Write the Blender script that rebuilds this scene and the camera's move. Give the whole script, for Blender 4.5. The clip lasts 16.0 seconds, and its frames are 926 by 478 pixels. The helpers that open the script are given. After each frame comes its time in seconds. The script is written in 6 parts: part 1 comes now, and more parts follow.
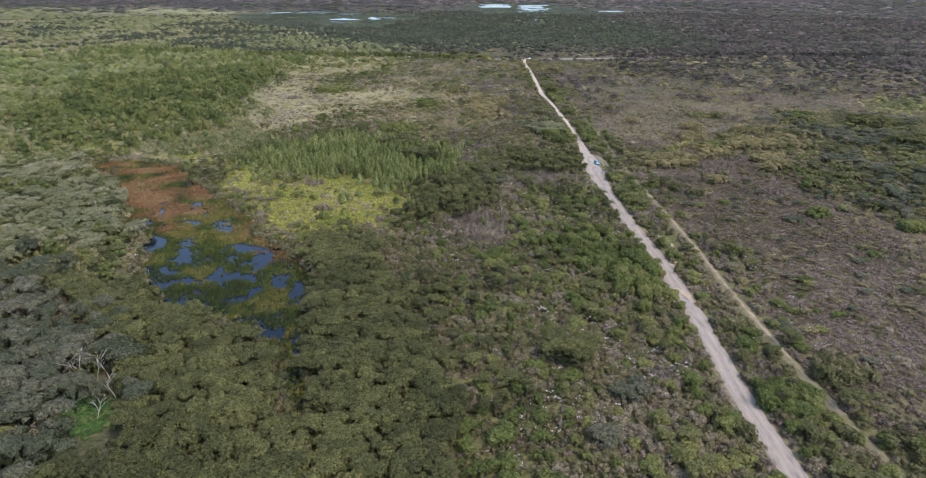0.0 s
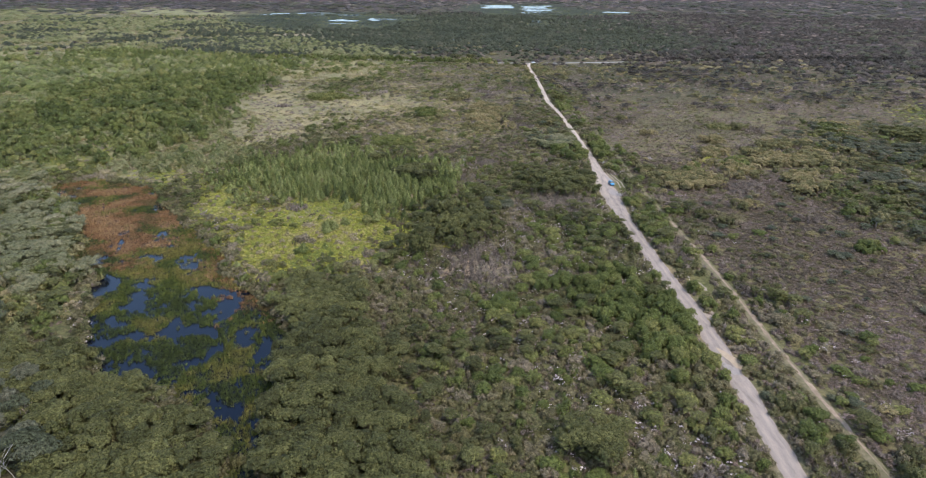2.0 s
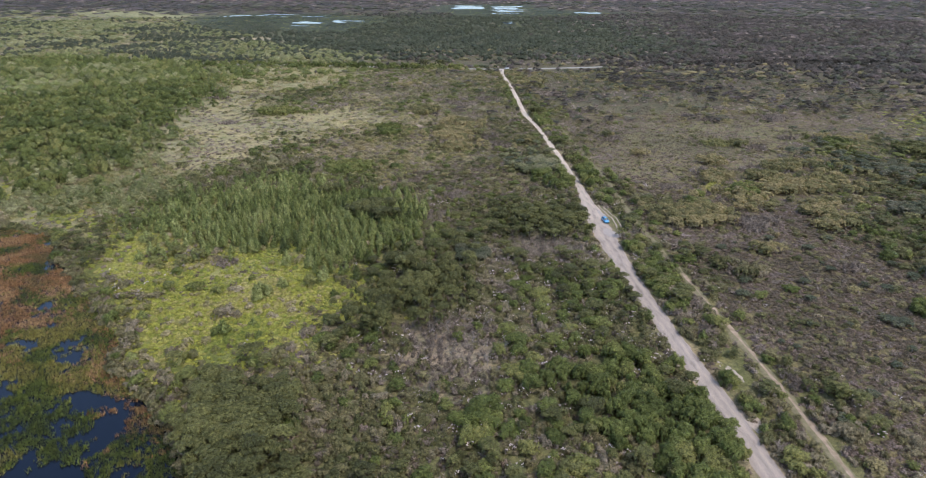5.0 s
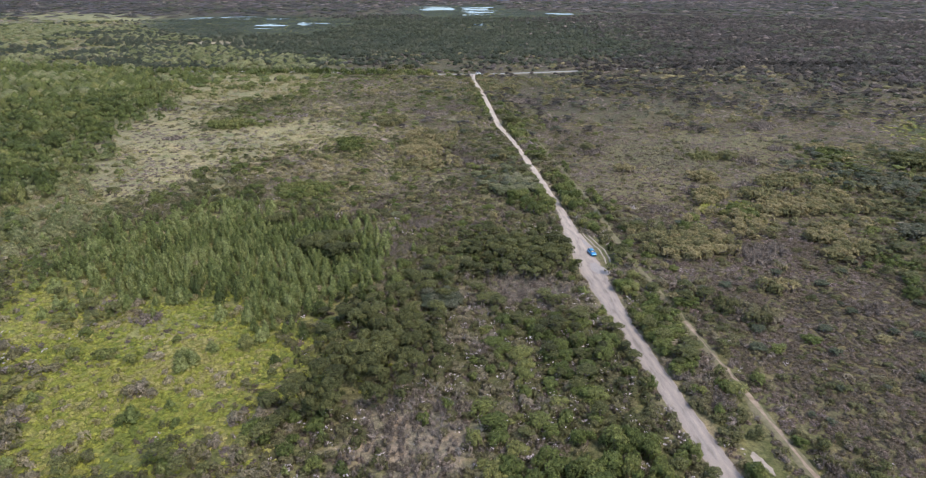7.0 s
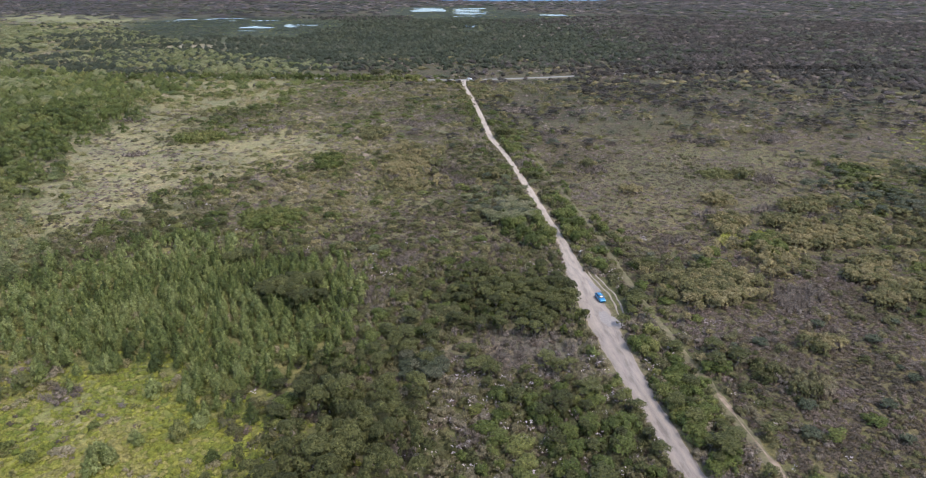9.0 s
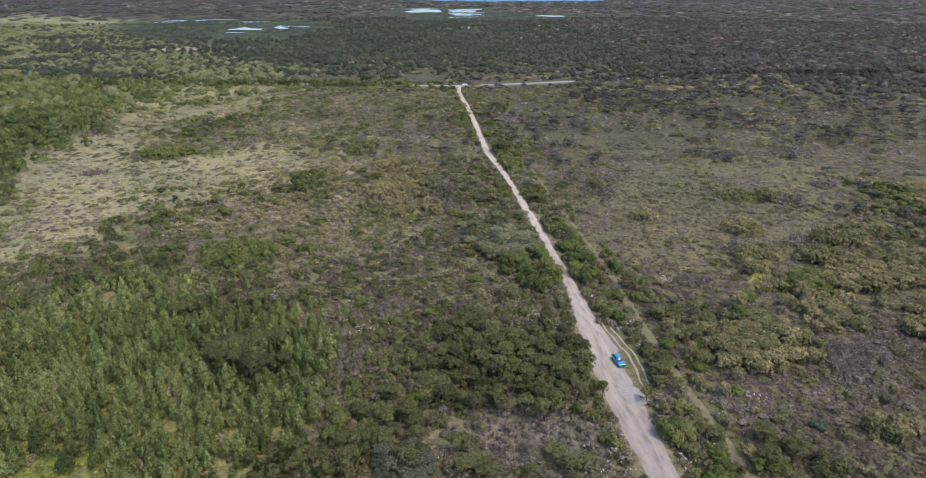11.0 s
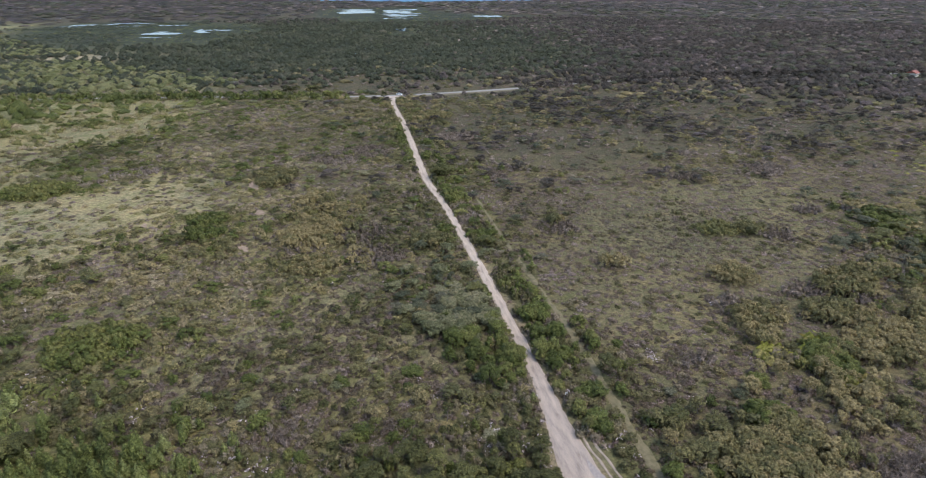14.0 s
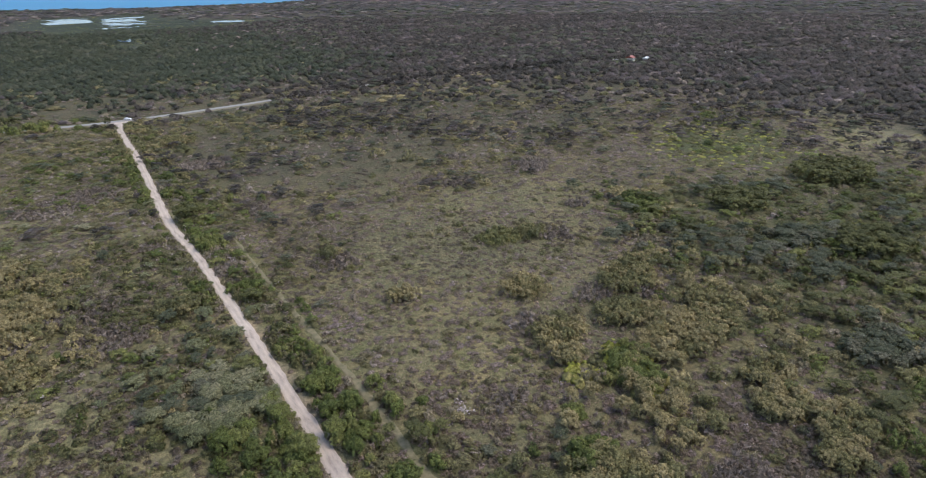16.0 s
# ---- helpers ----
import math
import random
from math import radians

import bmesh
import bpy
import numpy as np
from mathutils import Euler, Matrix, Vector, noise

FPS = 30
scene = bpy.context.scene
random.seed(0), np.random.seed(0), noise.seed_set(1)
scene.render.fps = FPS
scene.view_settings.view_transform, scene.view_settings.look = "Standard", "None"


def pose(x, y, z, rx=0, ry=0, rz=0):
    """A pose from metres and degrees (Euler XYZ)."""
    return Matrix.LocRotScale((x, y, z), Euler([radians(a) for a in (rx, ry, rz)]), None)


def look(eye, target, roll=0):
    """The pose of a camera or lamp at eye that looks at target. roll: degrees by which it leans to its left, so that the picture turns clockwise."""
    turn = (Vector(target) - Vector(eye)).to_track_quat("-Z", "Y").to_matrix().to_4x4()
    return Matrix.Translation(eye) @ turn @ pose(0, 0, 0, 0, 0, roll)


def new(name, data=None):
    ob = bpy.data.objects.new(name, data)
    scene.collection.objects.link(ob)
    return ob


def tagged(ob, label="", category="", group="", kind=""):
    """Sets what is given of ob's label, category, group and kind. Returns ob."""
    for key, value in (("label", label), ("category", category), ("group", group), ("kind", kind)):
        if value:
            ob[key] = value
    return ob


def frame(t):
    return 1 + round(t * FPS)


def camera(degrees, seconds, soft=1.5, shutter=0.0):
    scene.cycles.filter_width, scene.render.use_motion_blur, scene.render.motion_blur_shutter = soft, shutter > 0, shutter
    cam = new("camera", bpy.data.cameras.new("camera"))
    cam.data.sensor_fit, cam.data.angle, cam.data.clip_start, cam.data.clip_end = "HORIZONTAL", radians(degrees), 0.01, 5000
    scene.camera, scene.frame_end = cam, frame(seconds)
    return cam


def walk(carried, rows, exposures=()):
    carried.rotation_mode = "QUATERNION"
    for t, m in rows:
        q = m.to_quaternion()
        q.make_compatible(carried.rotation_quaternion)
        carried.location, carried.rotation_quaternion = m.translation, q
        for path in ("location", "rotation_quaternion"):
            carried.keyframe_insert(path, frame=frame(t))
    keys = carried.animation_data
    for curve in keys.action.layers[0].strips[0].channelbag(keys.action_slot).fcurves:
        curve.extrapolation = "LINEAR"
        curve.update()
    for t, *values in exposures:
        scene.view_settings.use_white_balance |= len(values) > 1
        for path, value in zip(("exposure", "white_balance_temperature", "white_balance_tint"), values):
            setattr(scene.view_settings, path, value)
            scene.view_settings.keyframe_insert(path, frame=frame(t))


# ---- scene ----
cam = camera(72.5, 16.0, soft=1.0)
METRES, EYE, TILT, LEAN, TURN = 235.3, 80.0, 0.0, 0.0, -0.9
ROWS = [
    (0.0, 0.0, 0.0, 0.0, 0.02, -22.79, -0.05),
    (0.5, 0.0007, 0.0319, -0.0001, 0.07, -22.78, -0.06),
    (1.0, 0.0014, 0.0639, -0.0002, 0.11, -22.77, -0.06),
    (1.5, 0.0023, 0.096, -0.0004, 0.16, -22.77, -0.06),
    (2.0, 0.0029, 0.1281, -0.0005, 0.21, -22.77, -0.06),
    (2.5, 0.0038, 0.1602, -0.0004, 0.26, -22.78, -0.06),
    (3.0, 0.0045, 0.1922, -0.0006, 0.29, -22.78, -0.09),
    (3.5, 0.0056, 0.2241, -0.0005, -0.01, -22.78, -0.08),
    (4.0, 0.0073, 0.2559, -0.0005, -0.71, -22.79, -0.06),
    (6.5, 0.0226, 0.4123, -0.0011, -4.4, -22.74, 0.08),
    (7.0, 0.0267, 0.4438, -0.001, -4.85, -22.73, 0.08),
    (7.5, 0.0309, 0.4755, -0.0016, -5.25, -22.7, 0.08),
    (8.0, 0.0355, 0.507, -0.0014, -5.47, -22.71, 0.08),
    (8.5, 0.0398, 0.5387, -0.0016, -5.58, -22.69, 0.09),
    (9.0, 0.0444, 0.5706, -0.0019, -5.53, -22.68, 0.08),
    (11.5, 0.0673, 0.7289, -0.0036, -5.89, -22.66, 0.08),
    (12.0, 0.0718, 0.7602, -0.0038, -5.9, -22.66, 0.05),
    (12.5, 0.0763, 0.7916, -0.0042, -5.85, -22.64, 0.01),
    (13.0, 0.0819, 0.823, -0.0045, -6.54, -22.65, 0.04),
    (13.5, 0.0886, 0.8538, -0.004, -8.87, -22.7, 0.13),
    (14.0, 0.0965, 0.8843, -0.0041, -11.28, -22.72, 0.25),
    (14.5, 0.1057, 0.9144, -0.0036, -13.68, -22.76, 0.33),
    (15.0, 0.1186, 0.9421, -0.0026, -18.1, -22.81, 0.48),
    (15.5, 0.131, 0.9651, -0.0025, -24.74, -22.85, 0.74),
    (16.0, 0.1431, 0.9817, -0.0026, -32.65, -22.96, 1.05),
]
walk(cam, [(t, pose(0, 0, EYE, TILT, LEAN, TURN) @ pose(METRES * x, METRES * y, METRES * z, 90 + pitch, roll, yaw)) for t, x, y, z, yaw, pitch, roll in ROWS],
     exposures=[(0.0, 0.88), (6.0, 0.83), (10.0, 0.76), (13.0, 0.66), (15.0, 0.56), (16.0, 0.59)])

# ---------------------------------------------------------------- world and sun
SUN_AZ, SUN_EL = radians(128.0), radians(60.0)  # azimuth clockwise from +y
world = bpy.data.worlds.new("world")
scene.world = world
world.use_nodes = True
wn = world.node_tree.nodes
sky = wn.new("ShaderNodeTexSky")
sky.sky_type, sky.sun_disc = "NISHITA", False
sky.sun_elevation, sky.sun_rotation = SUN_EL, SUN_AZ
sky.air_density, sky.dust_density, sky.ozone_density = 1.0, 1.5, 1.0
world.node_tree.links.new(sky.outputs[0], wn["Background"].inputs[0])
wn["Background"].inputs[1].default_value = 0.222
sun = new("sun", bpy.data.lights.new("sun", "SUN"))
sun.data.energy, sun.data.angle, sun.data.color = 1.5, radians(14.0), (1.0, 0.95, 0.88)
sun.matrix_basis = look((200 * math.sin(SUN_AZ) * math.cos(SUN_EL), 200 * math.cos(SUN_AZ) * math.cos(SUN_EL), 200 * math.sin(SUN_EL)), (0, 0, 0))


# ---------------------------------------------------------------- smooth random fields over the plan
def cellrand(ix, iy, seed):
    v = np.sin(ix * 127.1 + iy * 311.7 + seed * 74.7) * 43758.5453
    return v - np.floor(v)


def vnoise(x, y, size, seed=0):
    x, y = np.asarray(x, float) / size, np.asarray(y, float) / size
    ix, iy = np.floor(x), np.floor(y)
    fx, fy = x - ix, y - iy
    fx, fy = fx * fx * (3 - 2 * fx), fy * fy * (3 - 2 * fy)
    a, b = cellrand(ix, iy, seed), cellrand(ix + 1, iy, seed)
    c, d = cellrand(ix, iy + 1, seed), cellrand(ix + 1, iy + 1, seed)
    return (a * (1 - fx) + b * fx) * (1 - fy) + (c * (1 - fx) + d * fx) * fy


def fbm(x, y, size, seed=0):
    return (vnoise(x, y, size, seed) * 4 + vnoise(x, y, size / 2.1, seed + 1) * 2 + vnoise(x, y, size / 4.3, seed + 2)) / 7


def inside(x, y, poly):
    hit = np.zeros(np.shape(x), bool)
    for (x0, y0), (x1, y1) in zip(poly, poly[1:] + poly[:1]):
        if y0 == y1:
            continue
        hit ^= ((y0 > y) != (y1 > y)) & (x < (x1 - x0) * (y - y0) / (y1 - y0) + x0)
    return hit


# ---------------------------------------------------------------- plan: tracks
TRACK = [(58.3, -60), (58.6, 60), (58.8, 104), (60.0, 122), (61.7, 144), (62.4, 173), (61.2, 197), (61.0, 238), (61.6, 258), (62.4, 281), (64.7, 306),
         (65.6, 340), (65.9, 385), (65.6, 430), (64.0, 452), (64.6, 480), (66.8, 525), (68.6, 575), (68.8, 615), (70.0, 640), (72.5, 658)]
TRACK_W = [(-60, 4.6), (100, 4.7), (160, 4.8), (235, 5.0), (255, 6.8), (285, 7.7), (300, 4.9), (312, 3.6), (360, 2.9), (430, 3.0), (470, 3.6), (640, 3.3), (652, 7), (658, 12)]
PATH2 = [(77.3, -60), (77, 85), (75.4, 110), (75.1, 150), (76.4, 185), (76.2, 230), (75.9, 285), (77.8, 310), (78.6, 340), (78, 385), (79, 434), (80, 520)]
ROAD = [(-420, 752), (-150, 702), (-40, 683), (20, 668), (70, 659), (106, 662), (160, 668), (230, 684), (330, 690), (440, 680), (560, 650), (900, 560)]


def along(line, ys):
    """x of a line that runs north, eased, for the given y."""
    px, py = np.array([p[0] for p in line], float), np.array([p[1] for p in line], float)
    return sum(np.interp(np.asarray(ys) + k, py, px) for k in (-9, -4.5, 0, 4.5, 9)) / 5


def track_x(y):
    return along(TRACK, y)


def track_w(y):
    return np.interp(y, [w[0] for w in TRACK_W], [w[1] for w in TRACK_W])


def road_y(x):
    return np.interp(x, [p[0] for p in ROAD], [p[1] for p in ROAD])


# ---------------------------------------------------------------- plan: what grows where
ZONES = []


def zone(name, *corners):
    """Marks what grows inside an outline; later ones lie over earlier ones."""
    ZONES.append((name, list(corners)))


zone("east_wood", (140, 235), (178, 322), (176, 342), (214, 392), (257, 386), (330, 335), (420, 300), (420, 200), (200, 120))
zone("dusk_scrub", (84, 470), (140, 455), (230, 470), (300, 470), (420, 560), (420, 680), (70, 670), (78, 540))
zone("open_heath", (102, 406), (131, 432), (187, 430), (219, 411), (182, 360), (166, 345), (152, 322), (134, 306), (112, 296), (92, 300), (86, 330), (87, 356))
zone("north_forest", (-3000, 760), (-420, 772), (-150, 722), (-40, 735), (20, 730), (70, 715), (160, 690), (230, 694), (330, 680), (380, 600), (420, 520), (400, 440), (375, 352), (420, 300), (3000, 300), (3000, 6000), (-3000, 6000))
zone("dusk_scrub", (-420, 790), (-150, 712), (-40, 693), (20, 678), (70, 668), (160, 680), (190, 720), (120, 760), (20, 775), (-60, 800), (-200, 830), (-360, 900))
zone("west_wood", (-3000, -200), (-120, -200), (-122, 190), (-150, 240), (-172, 300), (-124, 280), (-100, 300), (-109, 304), (-95, 312), (-136, 400), (-158, 464), (-139, 533), (-163, 638), (-230, 720), (-420, 772), (-3000, 760))
zone("edge_wood", (-215, 300), (-181, 312), (-144, 334), (-132, 356), (-147, 432), (-140, 550), (-157, 637), (-231, 744), (-270, 664), (-265, 550), (-275, 485), (-250, 380))
zone("edge_wood", (-336, 591), (-306, 664), (-285, 758), (-361, 884), (-383, 759), (-395, 693))
zone("north_scrub", (-163, 560), (-120, 545), (-60, 545), (-40, 640), (-40, 690), (-150, 705), (-230, 720), (-163, 638))
zone("green_forest", (-420, 800), (-150, 800), (20, 775), (150, 745), (260, 760), (330, 900), (330, 1150), (250, 1400), (40, 1450), (-80, 1500), (-430, 1300))
zone("pale_scrub", (-1700, 770), (-420, 775), (-230, 722), (-150, 712), (-60, 700), (-60, 790), (-150, 830), (-180, 900), (-250, 1010), (-340, 1090), (-480, 1380), (-900, 1650), (-1700, 1600))
zone("pale_field", (-306, 927), (-195, 930), (-150, 960), (-200, 990), (-273, 985))
zone("far_field", (-700, 1500), (-420, 1330), (-380, 1420), (-560, 1620), (-900, 1800))
zone("marsh", (-470, 1380), (-300, 1100), (-90, 1080), (-60, 1330), (-180, 1520), (-420, 1560))
zone("marsh", (20, 1660), (60, 1420), (250, 1400), (450, 1470), (450, 1540), (300, 1640), (310, 1960), (60, 1960))
zone("marsh", (118, 1130), (175, 1130), (172, 1270), (130, 1270))
zone("meadow", (-132, 380), (-154, 449), (-147, 545), (-111, 530), (-64, 470), (-37, 500), (-8, 485), (-10, 430), (-34, 414), (-62, 400), (-58, 352), (-78, 346), (-98, 331))
zone("dark_scrub", (-76, 342), (-63, 398), (-32, 413), (-4, 440), (-6, 378), (-16, 349), (-54, 330))
zone("dark_scrub", (-112, 488), (-83, 513), (-66, 490), (-75, 466), (-100, 474))
zone("thin_scrub", (-12, 300), (20, 303), (59, 300), (64, 400), (62, 520), (64, 655), (-40, 680), (-60, 548), (-37, 508), (-5, 490), (-3, 380))
zone("open_scrub", (-20, 328), (10, 322), (34, 318), (38, 345), (22, 372), (20, 430), (-4, 500), (-40, 545), (-72, 535), (-40, 500), (-10, 440), (-34, 408), (-60, 395), (-58, 352))
zone("tea_forest", (-160, -120), (-6, -120), (-5, 80), (-9, 127), (-22, 150), (-26, 188), (-40, 186), (-48, 160), (-40, 135), (-50, 127), (-86, 152), (-128, 163), (-150, 120))
zone("grey_forest", (-190, 150), (-135, 165), (-112, 156), (-78, 128), (-69, 112), (-69, 100), (-74, 86), (-84, 60), (-190, 60))
zone("bank_wood", (-205, 200), (-185, 280), (-163, 276), (-141, 264), (-124, 240), (-114, 217), (-105, 197), (-92, 171), (-109, 160), (-150, 165))
zone("glade", (-79.5, 103.9), (-77.5, 97), (-73.1, 96.2), (-70.5, 101.1), (-70, 108), (-71.5, 112), (-77.7, 114), (-82, 111))
zone("she_stand", (-91, 258), (-98, 300), (-68, 330), (-30, 325), (-6, 305), (-2, 282), (-6, 256), (-22, 238), (-37, 220), (-52, 250))
zone("track_stand", (24, 292), (34, 297), (56, 290), (57, 274), (46, 263), (30, 270))
zone("big_dark", (-11, 216), (0, 243), (13, 236), (11, 216), (0, 205))
zone("dead", (-1, 199), (8, 214), (23, 209), (23, 191), (13, 183))
zone("dead", (29, 263), (50, 265), (52, 252), (35, 243))
zone("dead", (54, 222), (58.5, 222), (60, 205), (56.5, 206))
zone("green_belt", (36, 189), (50, 192), (59, 175), (58, 138), (48, 136), (40, 160), (30, 171))
zone("green_belt", (48, 340), (56, 345), (64, 330), (64, 312), (56, 312))
zone("grey_belt", (43, 382), (57, 372), (63, 350), (56, 340), (47, 343))
zone("green_belt", (68.5, 350), (75.5, 350), (75.5, 318), (69, 314))
zone("banksia_wood", (144, 311), (154, 326), (166, 322), (170, 306), (150, 298))
zone("banksia_wood", (85, 287), (109, 287), (105, 274), (86, 274))
zone("banksia_wood", (112, 300), (132, 306), (136, 292), (120, 286))
zone("banksia_wood", (12, 436), (28, 444), (29, 380), (14, 372))
zone("banksia_wood", (70, 520), (80, 520), (84, 640), (72, 645))
zone("fern", (-111, 276), (-81, 266), (-79, 250), (-68, 244), (-57, 254), (-43, 262), (-33, 240), (-13, 234), (-12, 218), (-27, 214), (-25, 198), (-44, 190), (-56, 186), (-70, 208), (-75, 226), (-92, 239))
zone("fern", (-142, 294), (-118, 302), (-106, 281), (-124, 279))
zone("fern", (-196, 322), (-172, 324), (-148, 314), (-160, 298), (-182, 304))
zone("meadow", (-164, 300), (-137, 299), (-122, 283), (-109, 281), (-105, 267), (-147, 285))
zone("meadow", (-204, 366), (-191, 374), (-169, 331), (-180, 326))
zone("meadow", (-58, 244), (-50, 247), (-44, 238), (-50, 232), (-58, 236))
zone("swamp", (270, 408), (283, 432), (338, 463), (380, 462), (341, 400), (304, 376), (274, 386))
zone("meadow", (343, 398), (388, 388), (368, 357), (336, 366))
zone("meadow", (409, 449), (403, 431), (383, 390), (363, 354), (385, 356), (402, 386), (416, 425))
zone("lawn", (488, 640), (484, 670), (508, 672), (512, 642))
POND = [(-164, 280), (-152, 292), (-123, 276), (-106, 252), (-81, 224), (-66, 197), (-45, 174), (-37, 156), (-37, 138), (-34, 124), (-29, 112), (-27, 98),
        (-33, 99), (-38, 117), (-54, 133), (-72, 144), (-91, 166), (-103, 192), (-114, 208), (-121, 223), (-137, 246)]
RUST = [[(-176, 296), (-147, 291), (-128, 281), (-113, 273), (-98, 254), (-92, 233), (-79, 229), (-91, 219), (-101, 213), (-113, 205), (-126, 226), (-142, 250)], [(-79, 216), (-72, 221), (-63, 202), (-43, 179), (-41, 170), (-53, 172), (-71, 200)]]


def in_pond(x, y):
    """Inside the pond, whose bank wanders by some metres."""
    return inside(x + (fbm(x, y, 15, 11) - 0.5) * 13, y + (fbm(x, y, 15, 17) - 0.5) * 13, POND)


NAMES = ["scrub", "heath", "pond"] + sorted({z[0] for z in ZONES})
CODE = {n: i for i, n in enumerate(NAMES)}


def zone_of(x, y, wob):
    """Codes of the zones, with uneven edges; wob is the unevenness in metres."""
    px = x + (fbm(x, y, wob * 3.2, 11) - 0.5) * 2.6 * wob
    py = y + (fbm(x, y, wob * 3.2, 17) - 0.5) * 2.6 * wob
    z = np.where(px > 79, CODE["heath"], CODE["scrub"])
    for name, poly in ZONES:
        z[inside(px, py, poly)] = CODE[name]
    z[in_pond(x, y)] = CODE["pond"]
    return z


FX, FY, FS = -620.0, -130.0, 2.0
gx, gy = np.meshgrid(np.arange(FX, 720, FS), np.arange(FY, 1000, FS))
FINE = zone_of(gx, gy, 9.0)
CX, CY, CS = -3200.0, -600.0, 12.0
gx, gy = np.meshgrid(np.arange(CX, 3400, CS), np.arange(CY, 5200, CS))
COARSE = zone_of(gx, gy, 30.0)


def zone_at(x, y):
    i, j = np.rint((x - FX) / FS).astype(int), np.rint((y - FY) / FS).astype(int)
    ok = (i >= 0) & (j >= 0) & (i < FINE.shape[1]) & (j < FINE.shape[0])
    ci = np.clip(np.rint((x - CX) / CS).astype(int), 0, COARSE.shape[1] - 1)
    cj = np.clip(np.rint((y - CY) / CS).astype(int), 0, COARSE.shape[0] - 1)
    out = COARSE[cj, ci]
    out[ok] = FINE[j[ok], i[ok]]
    return out


def coast_y(x):
    """Where the land ends towards the sea."""
    return np.interp(x, [-3000, -900, -420, -10, 340, 700, 1000, 1600, 3000], [4600, 3350, 2960, 2560, 2330, 2300, 2500, 3200, 4600])


def ground_z(x, y):
    z = (fbm(x, y, 40, 31) - 0.5) * 0.7 + (fbm(x, y, 9, 35) - 0.5) * 0.22
    on = np.minimum(np.abs(x - track_x(y)) / 6, np.abs(x - along(PATH2, y)) / 4)
    on = np.minimum(on, np.abs(y - road_y(x)) / 9)
    z = z * np.clip(on - 0.6, 0, 1)
    dip = sum(in_pond(x + 2.6 * math.cos(a), y + 2.6 * math.sin(a)) * 1.0 for a in (0.3, 1.35, 2.4, 3.44, 4.49, 5.54)) / 6
    z = z * (1 - dip) - 1.1 * dip
    return np.where(y > coast_y(x), -2.0, z)


# ---------------------------------------------------------------- materials
def nodes_of(name):
    m = bpy.data.materials.new(name)
    m.use_nodes = True
    nt = m.node_tree
    return m, nt, nt.nodes["Principled BSDF"], nt.nodes["Material Output"]


def node(nt, kind, **inputs):
    n = nt.nodes.new(kind)
    for k, v in inputs.items():
        n.inputs[k.replace("_", " ")].default_value = v
    return n


def ramp(nt, stops):
    r = nt.nodes.new("ShaderNodeValToRGB")
    e = r.color_ramp.elements
    while len(e) < len(stops):
        e.new(0.5)
    for el, (p, c) in zip(e, stops):
        el.position, el.color = p, (*c, 1)
    return r


def mixc(nt, kind, a, b, fac):
    """A colour mix; a, b and fac are sockets or values."""
    m = nt.nodes.new("ShaderNodeMix")
    m.data_type, m.blend_type = "RGBA", kind
    for sock, v in ((m.inputs[0], fac), (m.inputs[6], a), (m.inputs[7], b)):
        if isinstance(v, bpy.types.NodeSocket):
            nt.links.new(v, sock)
        else:
            sock.default_value = v if isinstance(v, (int, float)) else (*v, 1)
    return m.outputs[2]


def maprange(nt, sock, a, b, c, d):
    m = node(nt, "ShaderNodeMapRange", From_Min=a, From_Max=b, To_Min=c, To_Max=d)
    nt.links.new(sock, m.inputs["Value"])
    return m.outputs[0]


def noise_at(nt, scale, detail=4, rough=0.55, stretch=None):
    geo = nt.nodes.new("ShaderNodeNewGeometry")
    n = node(nt, "ShaderNodeTexNoise", Scale=scale, Detail=detail, Roughness=rough)
    if stretch:
        mp = node(nt, "ShaderNodeMapping", Scale=stretch)
        nt.links.new(geo.outputs["Position"], mp.inputs[0])
        nt.links.new(mp.outputs[0], n.inputs["Vector"])
    else:
        nt.links.new(geo.outputs["Position"], n.inputs["Vector"])
    return n.outputs[0]


